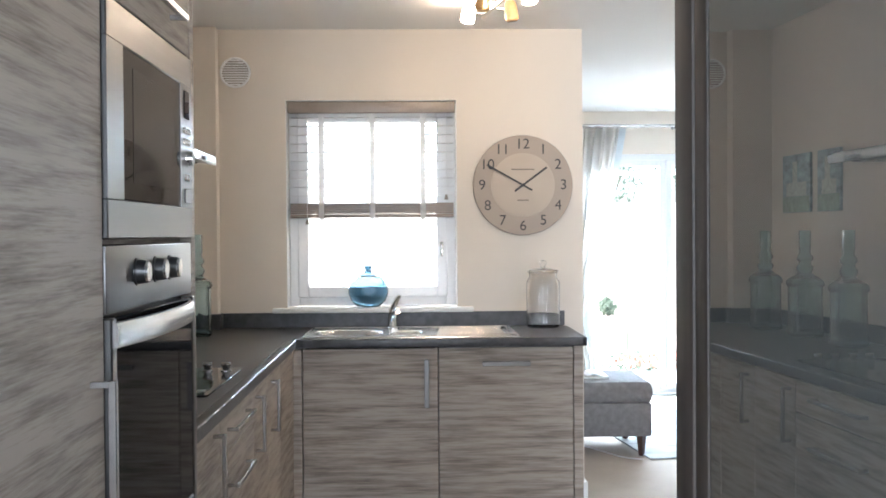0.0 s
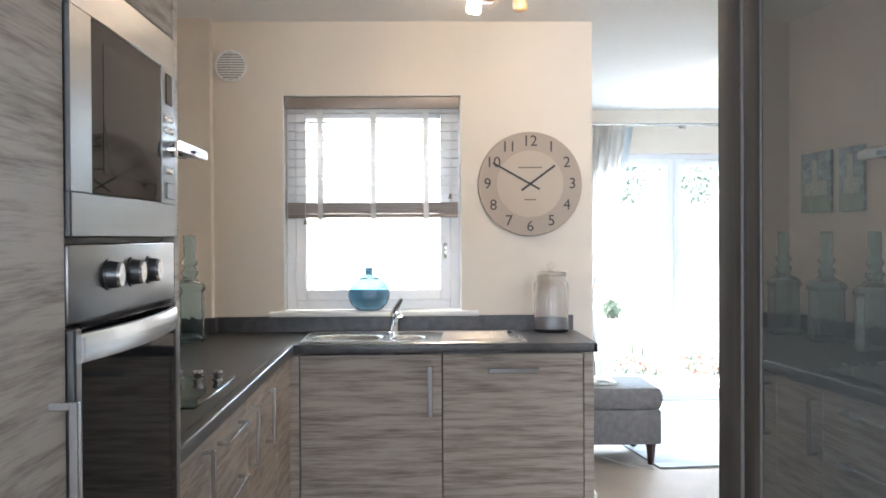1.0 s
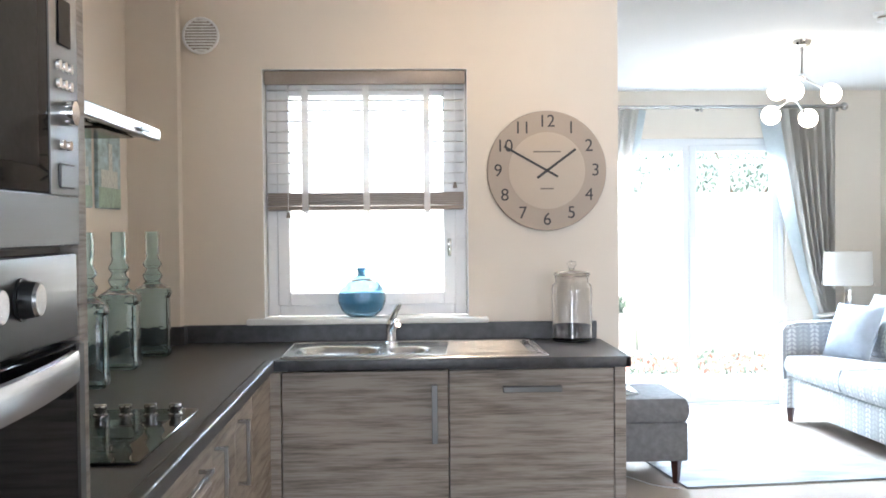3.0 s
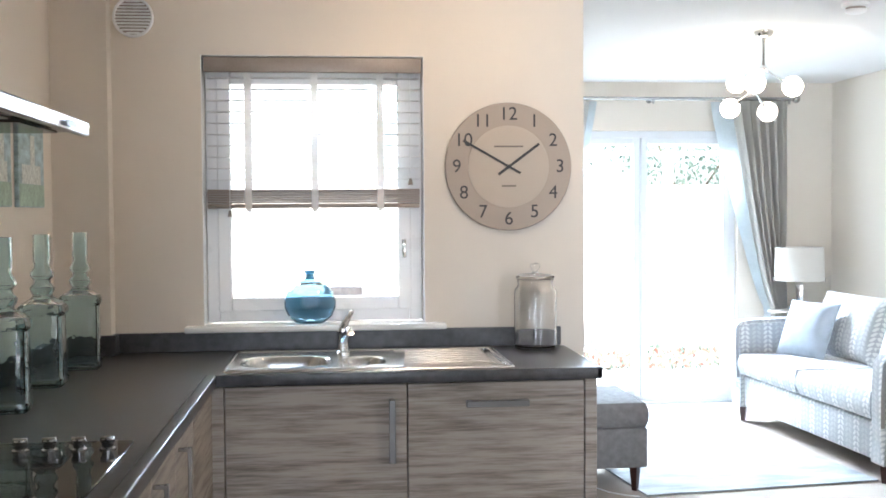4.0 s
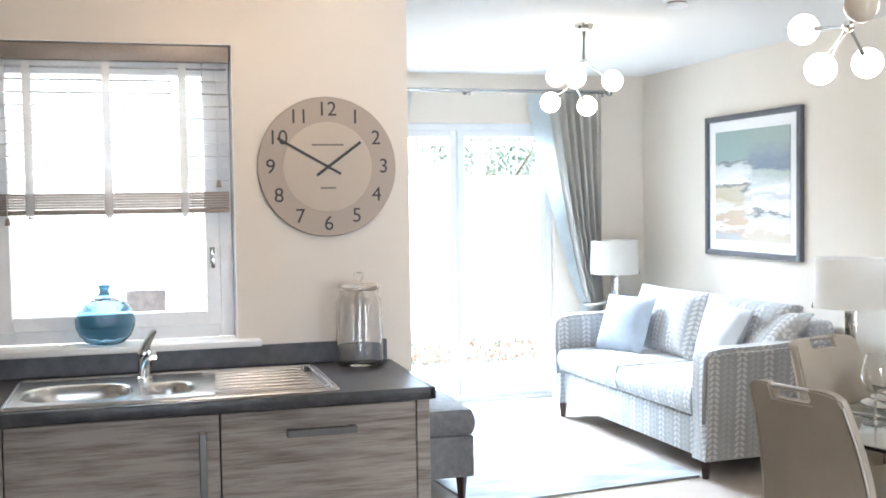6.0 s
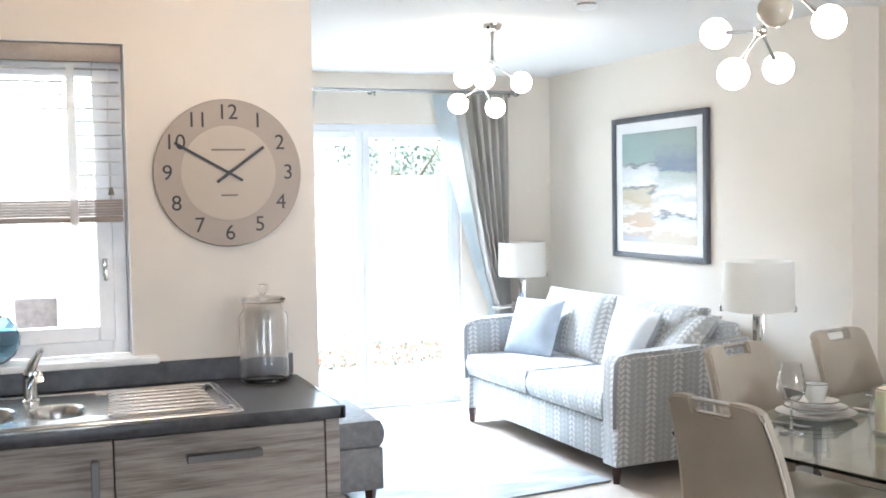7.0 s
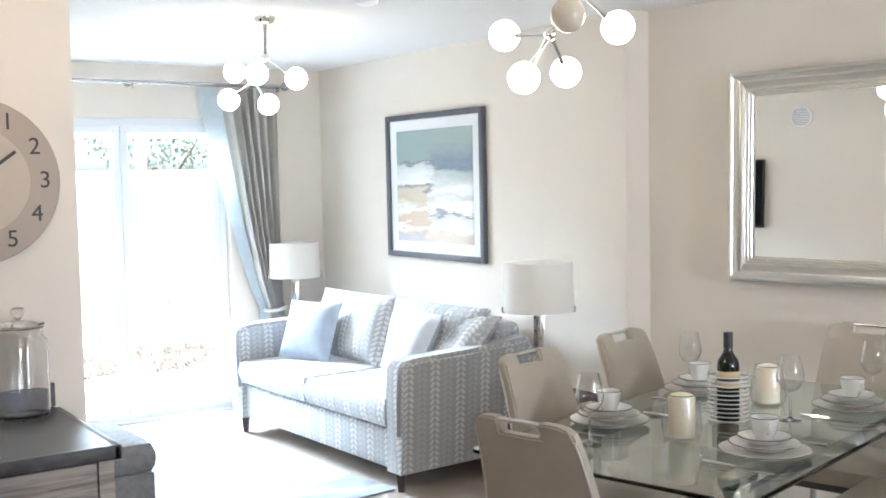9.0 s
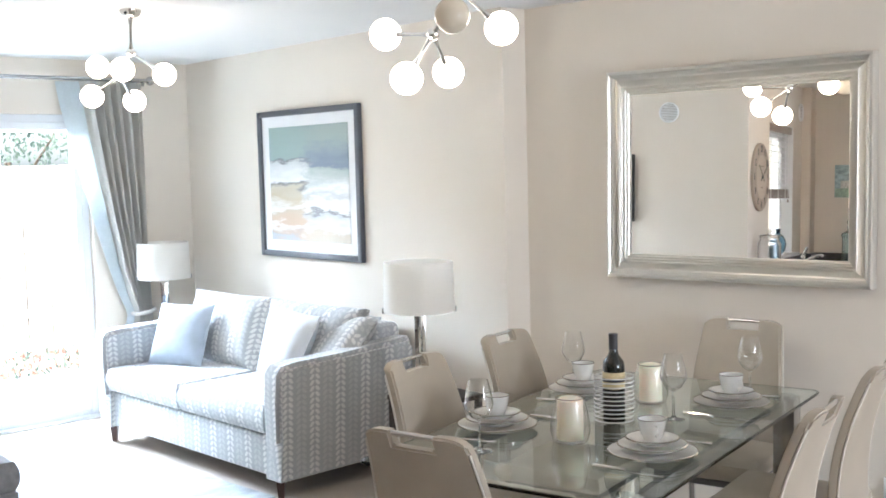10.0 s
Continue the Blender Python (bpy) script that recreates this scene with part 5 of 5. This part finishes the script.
part("mount", box(PW - 0.016, y0 + 0.036, z0 + 0.036, PW - 0.010, y1 - 0.036, z1 - 0.036), MOUNT, pic)
art = box(PW - 0.0190, (y0 + y1) / 2 - 0.42, (z0 + z1) / 2 - 0.35, PW - 0.0165, (y0 + y1) / 2 + 0.42, (z0 + z1) / 2 + 0.35, 0.001, 1)
part("painting", art, SEA, pic)

# ---- curtains ----
pole = thing("curtain_pole", "brushed steel curtain pole with ball finials over the garden doors", "curtain pole", (2.1, 6.98, 2.25))
part("pole", rod((1.02, 6.985, 2.252), (3.13, 6.985, 2.252), 0.013), BRIGHT, pole)
for x in (1.0, 3.155):
    part("finial", ball((x, 6.985, 2.252), 0.030), BRIGHT, pole)
for x in (1.06, 2.075, 3.10):
    part("bracket", joined(lambda b: rod((x, 6.985, 2.252), (x, 7.098, 2.252), 0.007, into=b), lambda b: rod((x, 7.09, 2.252), (x, 7.099, 2.252), 0.022, into=b), lambda b: box(x - 0.006, 6.97, 2.215, x + 0.006, 6.995, 2.24, 0.002, 1, b)), BRIGHT, pole)


def curtain(side, inner_top, outer, tie_in, tie_out, tie_z, turned):
    """side +1: gathered to the greater x. The open edge sweeps back to a tie."""
    c = thing("curtain", "grey lined pinch pleat curtain tied back beside the garden doors", "curtain", ((inner_top + outer) / 2, 6.98, 0), group="curtains")
    rows, cols = 44, 72
    grid = {}
    bm, lin = bmesh.new(), bmesh.new()
    for r in range(rows + 1):
        z = 0.02 + (2.235 - 0.02) * r / rows
        if z >= tie_z:
            f = (z - tie_z) / (2.235 - tie_z)
            k = f ** 0.72
            a = tie_in + (inner_top - tie_in) * k
            b = tie_out + (outer - tie_out) * min(1, f * 2.5)
        else:
            f = (tie_z - z) / tie_z
            a = tie_in + (inner_top - tie_in) * 0.30 * min(1, f * 1.8)
            b = tie_out + (outer - tie_out) * min(1, f * 2.5)
        width = abs(b - a)
        amp = 0.042 + 0.016 * (1 - min(1, width / 0.5))
        for q in range(cols + 1):
            u = q / cols
            x = a + (b - a) * u
            wob = 0.6 * noise.noise((u * 5, z * 0.8, 3.0 * side))
            y = 6.975 + amp * math.sin(2 * math.pi * (6.5 * u + 0.15 * wob)) + 0.008 * math.sin(2 * math.pi * 19 * u + z)
            grid[r, q] = (x, y, z)
    vs = {k: bm.verts.new(v) for k, v in grid.items()}
    for r in range(rows):
        for q in range(cols):
            bm.faces.new((vs[r, q], vs[r, q + 1], vs[r + 1, q + 1], vs[r + 1, q]))
    bmesh.ops.solidify(bm, geom=bm.faces[:], thickness=0.003)
    part("drape", bm, CURTAIN, c)
    # lining shows as a turned strip along the open edge
    rowsv = []
    for r in range(rows + 1):
        x, y, z = grid[r, 0]
        wide = 0.030 + turned * min(1, max(0, (z - tie_z) / 1.4))
        rowsv.append([lin.verts.new((x - side * wide, y + 0.045, z)), lin.verts.new((x - side * wide * 0.4, y + 0.012, z)), lin.verts.new((x + side * 0.004, y - 0.002, z))])
    for lo, hi in zip(rowsv, rowsv[1:]):
        for i in range(2):
            lin.faces.new((lo[i], lo[i + 1], hi[i + 1], hi[i]))
    bmesh.ops.solidify(lin, geom=lin.faces[:], thickness=0.002)
    part("lining", lin, LINING, c, "pale blue-white lining")
    xm = (tie_in + tie_out) / 2
    w = abs(tie_out - tie_in) / 2 + 0.02
    pts = [(xm + w * math.cos(a), 6.975 + 0.075 * math.sin(a), tie_z + 0.012 * math.cos(a) * side) for a in [2 * math.pi * i / 24 for i in range(25)]]
    part("tieback", tube(pts, 0.013, 8), CURTAIN, c)
    return c


curtain(1, 2.655, 3.085, 2.975, 3.080, 0.70, 0.105)
curtain(-1, 1.610, 1.06, 1.275, 1.075, 0.70, 0.030)

# ---- television and smoke alarm ----
tv = thing("television", "slim black flat screen television on the lounge wall", "television", (KE, 4.95, 1.43))
part("casing", box(KE + 0.030, 4.33, 1.285, KE + 0.062, 5.24, 1.780, 0.005), BLACK, tv)
part("screen", box(KE + 0.0622, 4.342, 1.305, KE + 0.0645, 5.228, 1.768, 0.001, 1), BLACKGLASS, tv)
part("wall_mount", box(KE + 0.001, 4.65, 1.40, KE + 0.030, 4.95, 1.65, 0.002, 1), BLACK, tv)
alarm = thing("smoke_alarm", "round white ceiling smoke alarm", "smoke alarm", (2.165, 4.12, CEILZ))
part("base", lathe([(0, 0), (0.063, 0), (0.063, -0.016), (0.057, -0.020), (0, -0.020)], (2.165, 4.12, CEILZ - 0.001), 32), UPVC, alarm)
part("grille", lathe([(0.044, -0.021), (0.044, -0.030), (0.040, -0.030), (0.040, -0.021)], (2.165, 4.12, CEILZ - 0.001), 32), TAUPE, alarm)
part("cap", lathe([(0, -0.030), (0.050, -0.030), (0.047, -0.042), (0.030, -0.048), (0, -0.049)], (2.165, 4.12, CEILZ - 0.001), 32), UPVC, alarm)


# ---- globe chandeliers ----
def chandelier(label, canopy, node_a, node_b, bulbs_a, bulbs_b, unlit=()):
    c = thing("chandelier", label, "ceiling light", (canopy[0], canopy[1], CEILZ), group="globe chandeliers")
    part("canopy", lathe([(0, 0), (0.052, 0), (0.052, -0.012), (0.040, -0.032), (0.016, -0.040), (0, -0.040)], (canopy[0], canopy[1], CEILZ - 0.001), 32), CHROME, c)

    def limb(a, b, name="arm", thin=0.006, thick=0.012):
        a, b = Vector(a), Vector(b)
        pts = [a.lerp(b, f) for f in (0, 0.12, 0.3, 0.5, 0.7, 0.88, 1)]
        part(name, tube(pts, [thick, thick * 0.85, thin, thin, thin, thick * 0.8, thick], 12), CHROME, c)

    limb((canopy[0], canopy[1], CEILZ - 0.038), node_a, "stem", 0.007, 0.013)
    limb(node_a, node_b)
    for nd in (node_a, node_b):
        part("hub", ball(nd, 0.022), CHROME, c)
    r = 0.055
    for nd, bulbs in ((node_a, bulbs_a), (node_b, bulbs_b)):
        for b in bulbs:
            d = (Vector(b) - Vector(nd)).normalized()
            limb(nd, Vector(b) - d * (r - 0.006))
            part("globe", ball(b, r, u=28, v=18), UNLIT if b in unlit else BULB, c, "unlit opal globe" if b in unlit else "lit opal glass globe")
    return c


chandelier("chrome branching chandelier with lit opal globes over the rug", (2.035, 4.87), (2.060, 4.935, 2.195), (2.085, 5.125, 2.100),
           [(2.015, 4.938, 2.114), (2.228, 4.943, 2.099)], [(2.028, 5.239, 2.151), (1.986, 5.223, 2.008), (2.213, 5.244, 1.992)])
dull = (2.035, 2.663, 2.088)
chandelier("chrome branching chandelier over the dining table, one globe unlit", (2.16, 2.78), (2.150, 2.765, 2.195), (2.188, 2.931, 2.070),
           [(2.284, 2.703, 2.070), dull], [(2.152, 3.141, 2.089), (2.111, 2.983, 1.925), (2.354, 3.046, 1.959)], (dull,))

# ---- mirror ----
mir = thing("wall_mirror", "large wall mirror in a wide silver frame", "mirror", (x_at(2.828), 2.828, 1.567))
mir.matrix_world = pose(x_at(2.828) - 0.020, 2.828, 1.567, 0, 1.1, 9.5)
MW, MH = 1.192 / 2, 0.932 / 2
for n, pts in (("frame_top", 0), ("frame_bottom", 1), ("frame_side", 2), ("frame_side", 3)):
    prof = [(0.0, 0.0), (0.0, 0.038), (0.005, 0.047), (0.015, 0.049), (0.021, 0.044), (0.023, 0.034), (0.029, 0.031), (0.032, 0.022), (0.040, 0.020), (0.066, 0.034), (0.073, 0.035), (0.076, 0.027), (0.085, 0.029), (0.088, 0.021), (0.096, 0.022), (0.099, 0.014), (0.106, 0.013), (0.106, 0.0)]
    bm = bmesh.new()
    ends = []
    for s in (-1, 1):
        ring = []
        for inset, proud in prof:
            proud *= 1.3
            hy, hz = MW - inset, MH - inset
            if pts < 2:
                ring.append(bm.verts.new((-proud, s * hy, hz if pts == 0 else -hz)))
            else:
                ring.append(bm.verts.new((-proud, hy if pts == 2 else -hy, s * hz)))
        ends.append(ring)
    k = len(prof)
    for i in range(k):
        j = (i + 1) % k
        bm.faces.new((ends[0][i], ends[0][j], ends[1][j], ends[1][i]))
    bm.faces.new(ends[0]), bm.faces.new(ends[1])
    bmesh.ops.recalc_face_normals(bm, faces=bm.faces[:])
    part(n, bm, SILVER, mir, world=False, smooth=False)
part("mirror_glass", box(-0.014, -MW + 0.10, -MH + 0.10, -0.008, MW - 0.10, MH - 0.10, 0.004, 1), MIRROR, mir, world=False, smooth=False)
part("backing", box(-0.0075, -MW + 0.02, -MH + 0.02, -0.002, MW - 0.02, MH - 0.02), BLACK, mir, world=False)

# low socket on the dining wall
sock = thing("wall_socket", "white double wall socket low on the dining wall", "socket", (x_at(2.14), 2.14, 0.30), turn=8.3)
part("plate", box(-0.012, -0.073, -0.043, -0.001, 0.073, 0.043, 0.003), UPVC, sock, world=False)
for y in (-0.035, 0.035):
    part("switch", box(-0.016, y - 0.008, 0.012, -0.0122, y + 0.008, 0.03, 0.001, 1), UPVC, sock, world=False)
    part("plug", box(-0.045, y - 0.022, -0.036, -0.0122, y + 0.022, 0.006, 0.005), UPVC, sock, world=False)

# ---- dining table ----
TC, TT = (2.60, 2.52), 14.0
frame_t = pose(TC[0], TC[1], 0, 0, 0, TT)


def on_table(x, y, z=0.0, turn=0.0):
    return frame_t @ pose(x, y, z, 0, 0, turn)


TZ = 0.750
table = thing("dining_table", "rectangular clear glass dining table on steel legs", "table", (TC[0], TC[1], 0), turn=TT)
part("tabletop", rounded_plate(-0.81, -0.465, 0.81, 0.465, TZ - 0.012, TZ, 0.03, 5, 0.002), TABLEGLASS, table, world=False)
for x in (-0.70, 0.70):
    for y in (-0.37, 0.37):
        part("leg", box(x - 0.04, y - 0.04, 0, x + 0.04, y + 0.04, TZ - 0.020, 0.003), BRIGHT, table, world=False)
        part("leg_pad", rod((x, y, TZ - 0.0198), (x, y, TZ - 0.0124), 0.025), CHROME, table, world=False)
for y in (-0.37, 0.37):
    part("side_rail", box(-0.66, y - 0.012, TZ - 0.075, 0.66, y + 0.012, TZ - 0.030, 0.002, 1), STEEL, table, world=False)


def dining_chair():
    c = thing("dining_chair", "taupe leather high back dining chair with chrome grab bar", "chair", group="chairs round the table")
    W, top, thick = 0.41, 0.958, 0.036
    rows, cols = 26, 20

    def spine(v):
        z = 0.40 + (top - 0.40) * v
        x = -0.205 - 0.055 * v - 0.045 * v * v + 0.03 * math.sin(math.pi * v)
        return x, z

    def half(v):
        return W / 2 * (0.98 + 0.04 * math.sin(math.pi * v) - 0.20 * v)

    bm = bmesh.new()
    front, back = {}, {}
    for r in range(rows + 1):
        v = r / rows
        x, z = spine(v)
        for q in range(cols + 1):
            u = q / cols * 2 - 1
            drop = 0.020 * abs(u) ** 8 if r == rows else 0.004 * abs(u) ** 8 if r == rows - 1 else 0
            front[r, q] = bm.verts.new((x - 0.018 * (1 - u * u) + thick / 2, u * half(v), z - drop))
            back[r, q] = bm.verts.new((x - 0.018 * (1 - u * u) - thick / 2, u * half(v), z - drop))
    keep = {(r, q) for r in range(rows) for q in range(cols) if not (r >= rows - 2 and 6 <= q < cols - 6)}
    for r, q in keep:
        ring = ((r, q), (r, q + 1), (r + 1, q + 1), (r + 1, q))
        bm.faces.new([front[k] for k in ring])
        bm.faces.new([back[k] for k in reversed(ring)])
        for nb, a, b in (((r - 1, q), ring[0], ring[1]), ((r, q + 1), ring[1], ring[2]), ((r + 1, q), ring[2], ring[3]), ((r, q - 1), ring[3], ring[0])):
            if nb not in keep:
                bm.faces.new((front[a], back[a], back[b], front[b]))
    bmesh.ops.delete(bm, geom=[v for v in bm.verts if not v.link_faces], context="VERTS")
    bmesh.ops.recalc_face_normals(bm, faces=bm.faces[:])
    es = [e for e in bm.edges if len(e.link_faces) == 2 and e.calc_face_angle(0) > 1.2]
    bmesh.ops.bevel(bm, geom=es, offset=0.007, segments=3, affect="EDGES", clamp_overlap=True)
    part("backrest", bm, LEATHER, c, world=False)
    x, z = spine(0.985)
    part("grab_bar", tube([(x - 0.016, -0.076, z), (x - 0.018, 0.0, z + 0.001), (x - 0.016, 0.076, z)], 0.0075, 12), CHROME, c, world=False)
    for s in (-1, 1):
        pts = [(spine(v)[0] - 0.017, s * (half(v) - 0.001), spine(v)[1]) for v in [i / 14 for i in range(14)]]
        part("piping", tube(pts, 0.0035, 6), PIPING, c, world=False)
    part("seat", cushion(0.45, 0.45, 0.075, 0.22, 10, 0.4, Matrix.Translation((0.0, 0, 0.445))), LEATHER, c, world=False)
    part("seat_frame", box(-0.20, -0.19, 0.385, 0.20, 0.19, 0.412, 0.006), STEEL, c, world=False)
    for s in (-1, 1):
        part("leg", tube([(0.18, s * 0.185, 0.39), (0.19, s * 0.19, 0.2), (0.195, s * 0.195, 0.0)], 0.014, 10), CHROME, c, world=False)
        part("leg", tube([(-0.18, s * 0.185, 0.39), (-0.20, s * 0.19, 0.2), (-0.215, s * 0.195, 0.0)], 0.014, 10), CHROME, c, world=False)
    return c


first = dining_chair()
# local (x, y) of the seat and the way each chair faces
seats = [(-0.80, 0.02, 0), (-0.24, 0.36, -90), (0.375, 0.36, -90), (0.79, -0.07, 180), (-0.30, -0.475, 90), (0.37, -0.475, 90)]
for i, (x, y, a) in enumerate(seats):
    m = on_table(x, y, 0, a)
    if i == 0:
        first.matrix_world = m
    else:
        copy_thing(first, m)


# ---- table settings ----
def lathe_thing(ob, name, prof, material, z=0.0, seg=36, label=""):
    return part(name, lathe(prof, (0, 0, z), seg), material, ob, label, world=False)


def plate(label, r, m):
    p = thing("plate", label, "plate", group="plates on the table")
    lathe_thing(p, "dish", [(0, 0.003), (r * 0.55, 0.003), (r * 0.62, 0.0), (r * 0.66, 0.004), (r, 0.017), (r, 0.019), (r * 0.66, 0.009), (r * 0.58, 0.006), (0, 0.006)], PORCELAIN)
    lathe_thing(p, "rim", [(r - 0.003, 0.0185), (r + 0.0006, 0.0168), (r + 0.0010, 0.0195), (r - 0.003, 0.0203), (r - 0.003, 0.0185)], RIM, label="platinum rim")
    p.matrix_world = m
    return p


plates = {}
for key, label, r in (("d", "white porcelain dinner plate with a platinum rim", 0.135), ("s", "white porcelain side plate stacked on a dinner plate", 0.105), ("a", "white porcelain saucer on stacked plates", 0.080)):
    plates[key] = plate(label, r, pose(0, 0, -5))
cup = thing("teacup", "white porcelain cup with a platinum rim on stacked plates", "cup", group="cups on the table")
lathe_thing(cup, "bowl", [(0, 0.002), (0.024, 0.0), (0.026, 0.006), (0.034, 0.020), (0.040, 0.050), (0.043, 0.066), (0.0415, 0.066), (0.038, 0.050), (0.031, 0.020), (0.020, 0.008), (0, 0.008)], PORCELAIN)
lathe_thing(cup, "rim", [(0.0412, 0.0655), (0.0434, 0.0655), (0.0434, 0.0680), (0.0412, 0.0680), (0.0412, 0.0655)], RIM)
part("cup_handle", tube([(0.036, 0, 0.052), (0.055, 0, 0.054), (0.060, 0, 0.038), (0.050, 0, 0.024), (0.034, 0, 0.022)], 0.0032, 8), PORCELAIN, cup, world=False)
wine = thing("wine_glass", "tall clear stemmed wine glass on the table", "glass", group="wine glasses on the table")
lathe_thing(wine, "foot", [(0, 0.001), (0.038, 0.0), (0.038, 0.002), (0.010, 0.006), (0.0045, 0.014), (0.0038, 0.095), (0, 0.095)], STEMWARE)
lathe_thing(wine, "bowl", [(0, 0.0952), (0.006, 0.0955), (0.028, 0.108), (0.044, 0.135), (0.046, 0.150), (0.040, 0.185), (0.031, 0.222), (0.0302, 0.222), (0.0390, 0.185), (0.0448, 0.150), (0.0428, 0.136), (0.027, 0.110), (0, 0.099)], BLOWN)
fork = thing("fork", "polished steel fork beside a plate", "cutlery", group="cutlery on the table")
part("handle", tube([(-0.10, 0, 0.003), (-0.04, 0, 0.004), (0.02, 0, 0.006), (0.045, 0, 0.004)], [0.005, 0.003, 0.0026, 0.006], 8), CHROME, fork, world=False)
for y in (-0.007, -0.0023, 0.0023, 0.007):
    part("tine", tube([(0.045, y * 0.7, 0.004), (0.07, y, 0.003), (0.095, y, 0.006)], 0.0014, 6), CHROME, fork, world=False)
knife = thing("knife", "polished steel table knife beside a plate", "cutlery", group="cutlery on the table")
part("handle", tube([(-0.11, 0, 0.005), (-0.06, 0, 0.005), (-0.005, 0, 0.005)], [0.006, 0.0055, 0.004], 8), CHROME, knife, world=False)
part("blade", rounded_plate(-0.005, -0.008, 0.11, 0.008, 0.0, 0.0018, 0.006, 4), CHROME, knife, world=False)

settings = [(-0.265, 0.300, 0), (0.375, 0.310, 0), (-0.335, -0.285, 180), (0.405, -0.260, 180)]
glasses = [(-0.540, 0.195), (0.420, 0.375), (0.130, -0.160), (0.585, -0.270)]
for i, (x, y, a) in enumerate(settings):
    places = [(plates["d"], 0.0), (plates["s"], 0.0195), (plates["a"], 0.039), (cup, 0.046)]
    for ob, z in places:
        m = on_table(x + 0.004 * (i - 1), y, TZ + 0.0005 + z, a + 20 * i)
        if i == 0:
            ob.matrix_world = m
        else:
            copy_thing(ob, m)
    gx, gy = glasses[i]
    mk, mf = on_table(x + (0.19 if a == 0 else -0.19), y - 0.01, TZ + 0.0005, 90 if a == 0 else -90), on_table(x - (0.19 if a == 0 else -0.19), y - 0.01, TZ + 0.0005, -82 if a == 0 else 98)
    mg = on_table(gx, gy, TZ + 0.0005)
    if i == 0:
        wine.matrix_world, knife.matrix_world, fork.matrix_world = mg, mk, mf
    else:
        copy_thing(wine, mg), copy_thing(knife, mk), copy_thing(fork, mf)


def candle_jar(m, lit=False):
    c = thing("candle_holder", "tapered clear glass candle holder with an ivory candle", "candle", group="candles on the table")
    lathe_thing(c, "holder", [(0, 0.0), (0.048, 0.0), (0.056, 0.006), (0.064, 0.034), (0.060, 0.080), (0.046, 0.140), (0.044, 0.140)], BLOWN)
    lathe_thing(c, "rim", [(0.0438, 0.140), (0.0464, 0.140), (0.0464, 0.1425), (0.0438, 0.1425), (0.0438, 0.140)], RIM)
    lathe_thing(c, "candle", [(0, 0.009), (0.0415, 0.009), (0.0415, 0.134), (0.034, 0.140), (0.012, 0.147), (0, 0.148)], WAX)
    part("wick", rod((0, 0, 0.147), (0.001, 0, 0.154), 0.001, segments=6), INK, c, world=False)
    c.matrix_world = m
    return c


candle_jar(on_table(-0.305, 0.005, TZ + 0.0005))
candle_jar(on_table(0.325, 0.010, TZ + 0.0005, 30))
cool = thing("wine_cooler", "ribbed clear glass bottle cooler on the table", "wine cooler")
lathe_thing(cool, "cylinder", [(0, 0.0), (0.064, 0.0), (0.066, 0.004), (0.066, 0.172), (0.063, 0.172)], BLOWN, seg=40)
for i in range(11):
    z = 0.018 + i * 0.0145
    part("rib", lathe([(0.0662 + 0.0018 * math.cos(a), z + 0.0018 * math.sin(a)) for a in [2 * math.pi * k / 8 for k in range(9)]], (0, 0, 0), 40), PORCELAIN, cool, "pale glass rib" if i == 0 else "", world=False)
cool.matrix_world = on_table(-0.03, -0.015, TZ + 0.0005)
btl = thing("wine_bottle", "dark red wine bottle with a cream label in its cooler", "bottle")
lathe_thing(btl, "glass", [(0, 0.0), (0.035, 0.0), (0.037, 0.004), (0.037, 0.185), (0.034, 0.205), (0.018, 0.228), (0.0145, 0.240), (0.0145, 0.295), (0, 0.295)], WINEGLASS)
lathe_thing(btl, "capsule", [(0.0148, 0.246), (0.0153, 0.246), (0.0153, 0.298), (0, 0.298)], INK)
lathe_thing(btl, "label", [(0.0372, 0.115), (0.0376, 0.115), (0.0376, 0.170), (0.0372, 0.170)], LABELM)
lathe_thing(btl, "label_bar", [(0.0377, 0.138), (0.0379, 0.138), (0.0379, 0.150), (0.0377, 0.150)], INK)
btl.matrix_world = on_table(-0.03, -0.015, TZ + 0.0092)
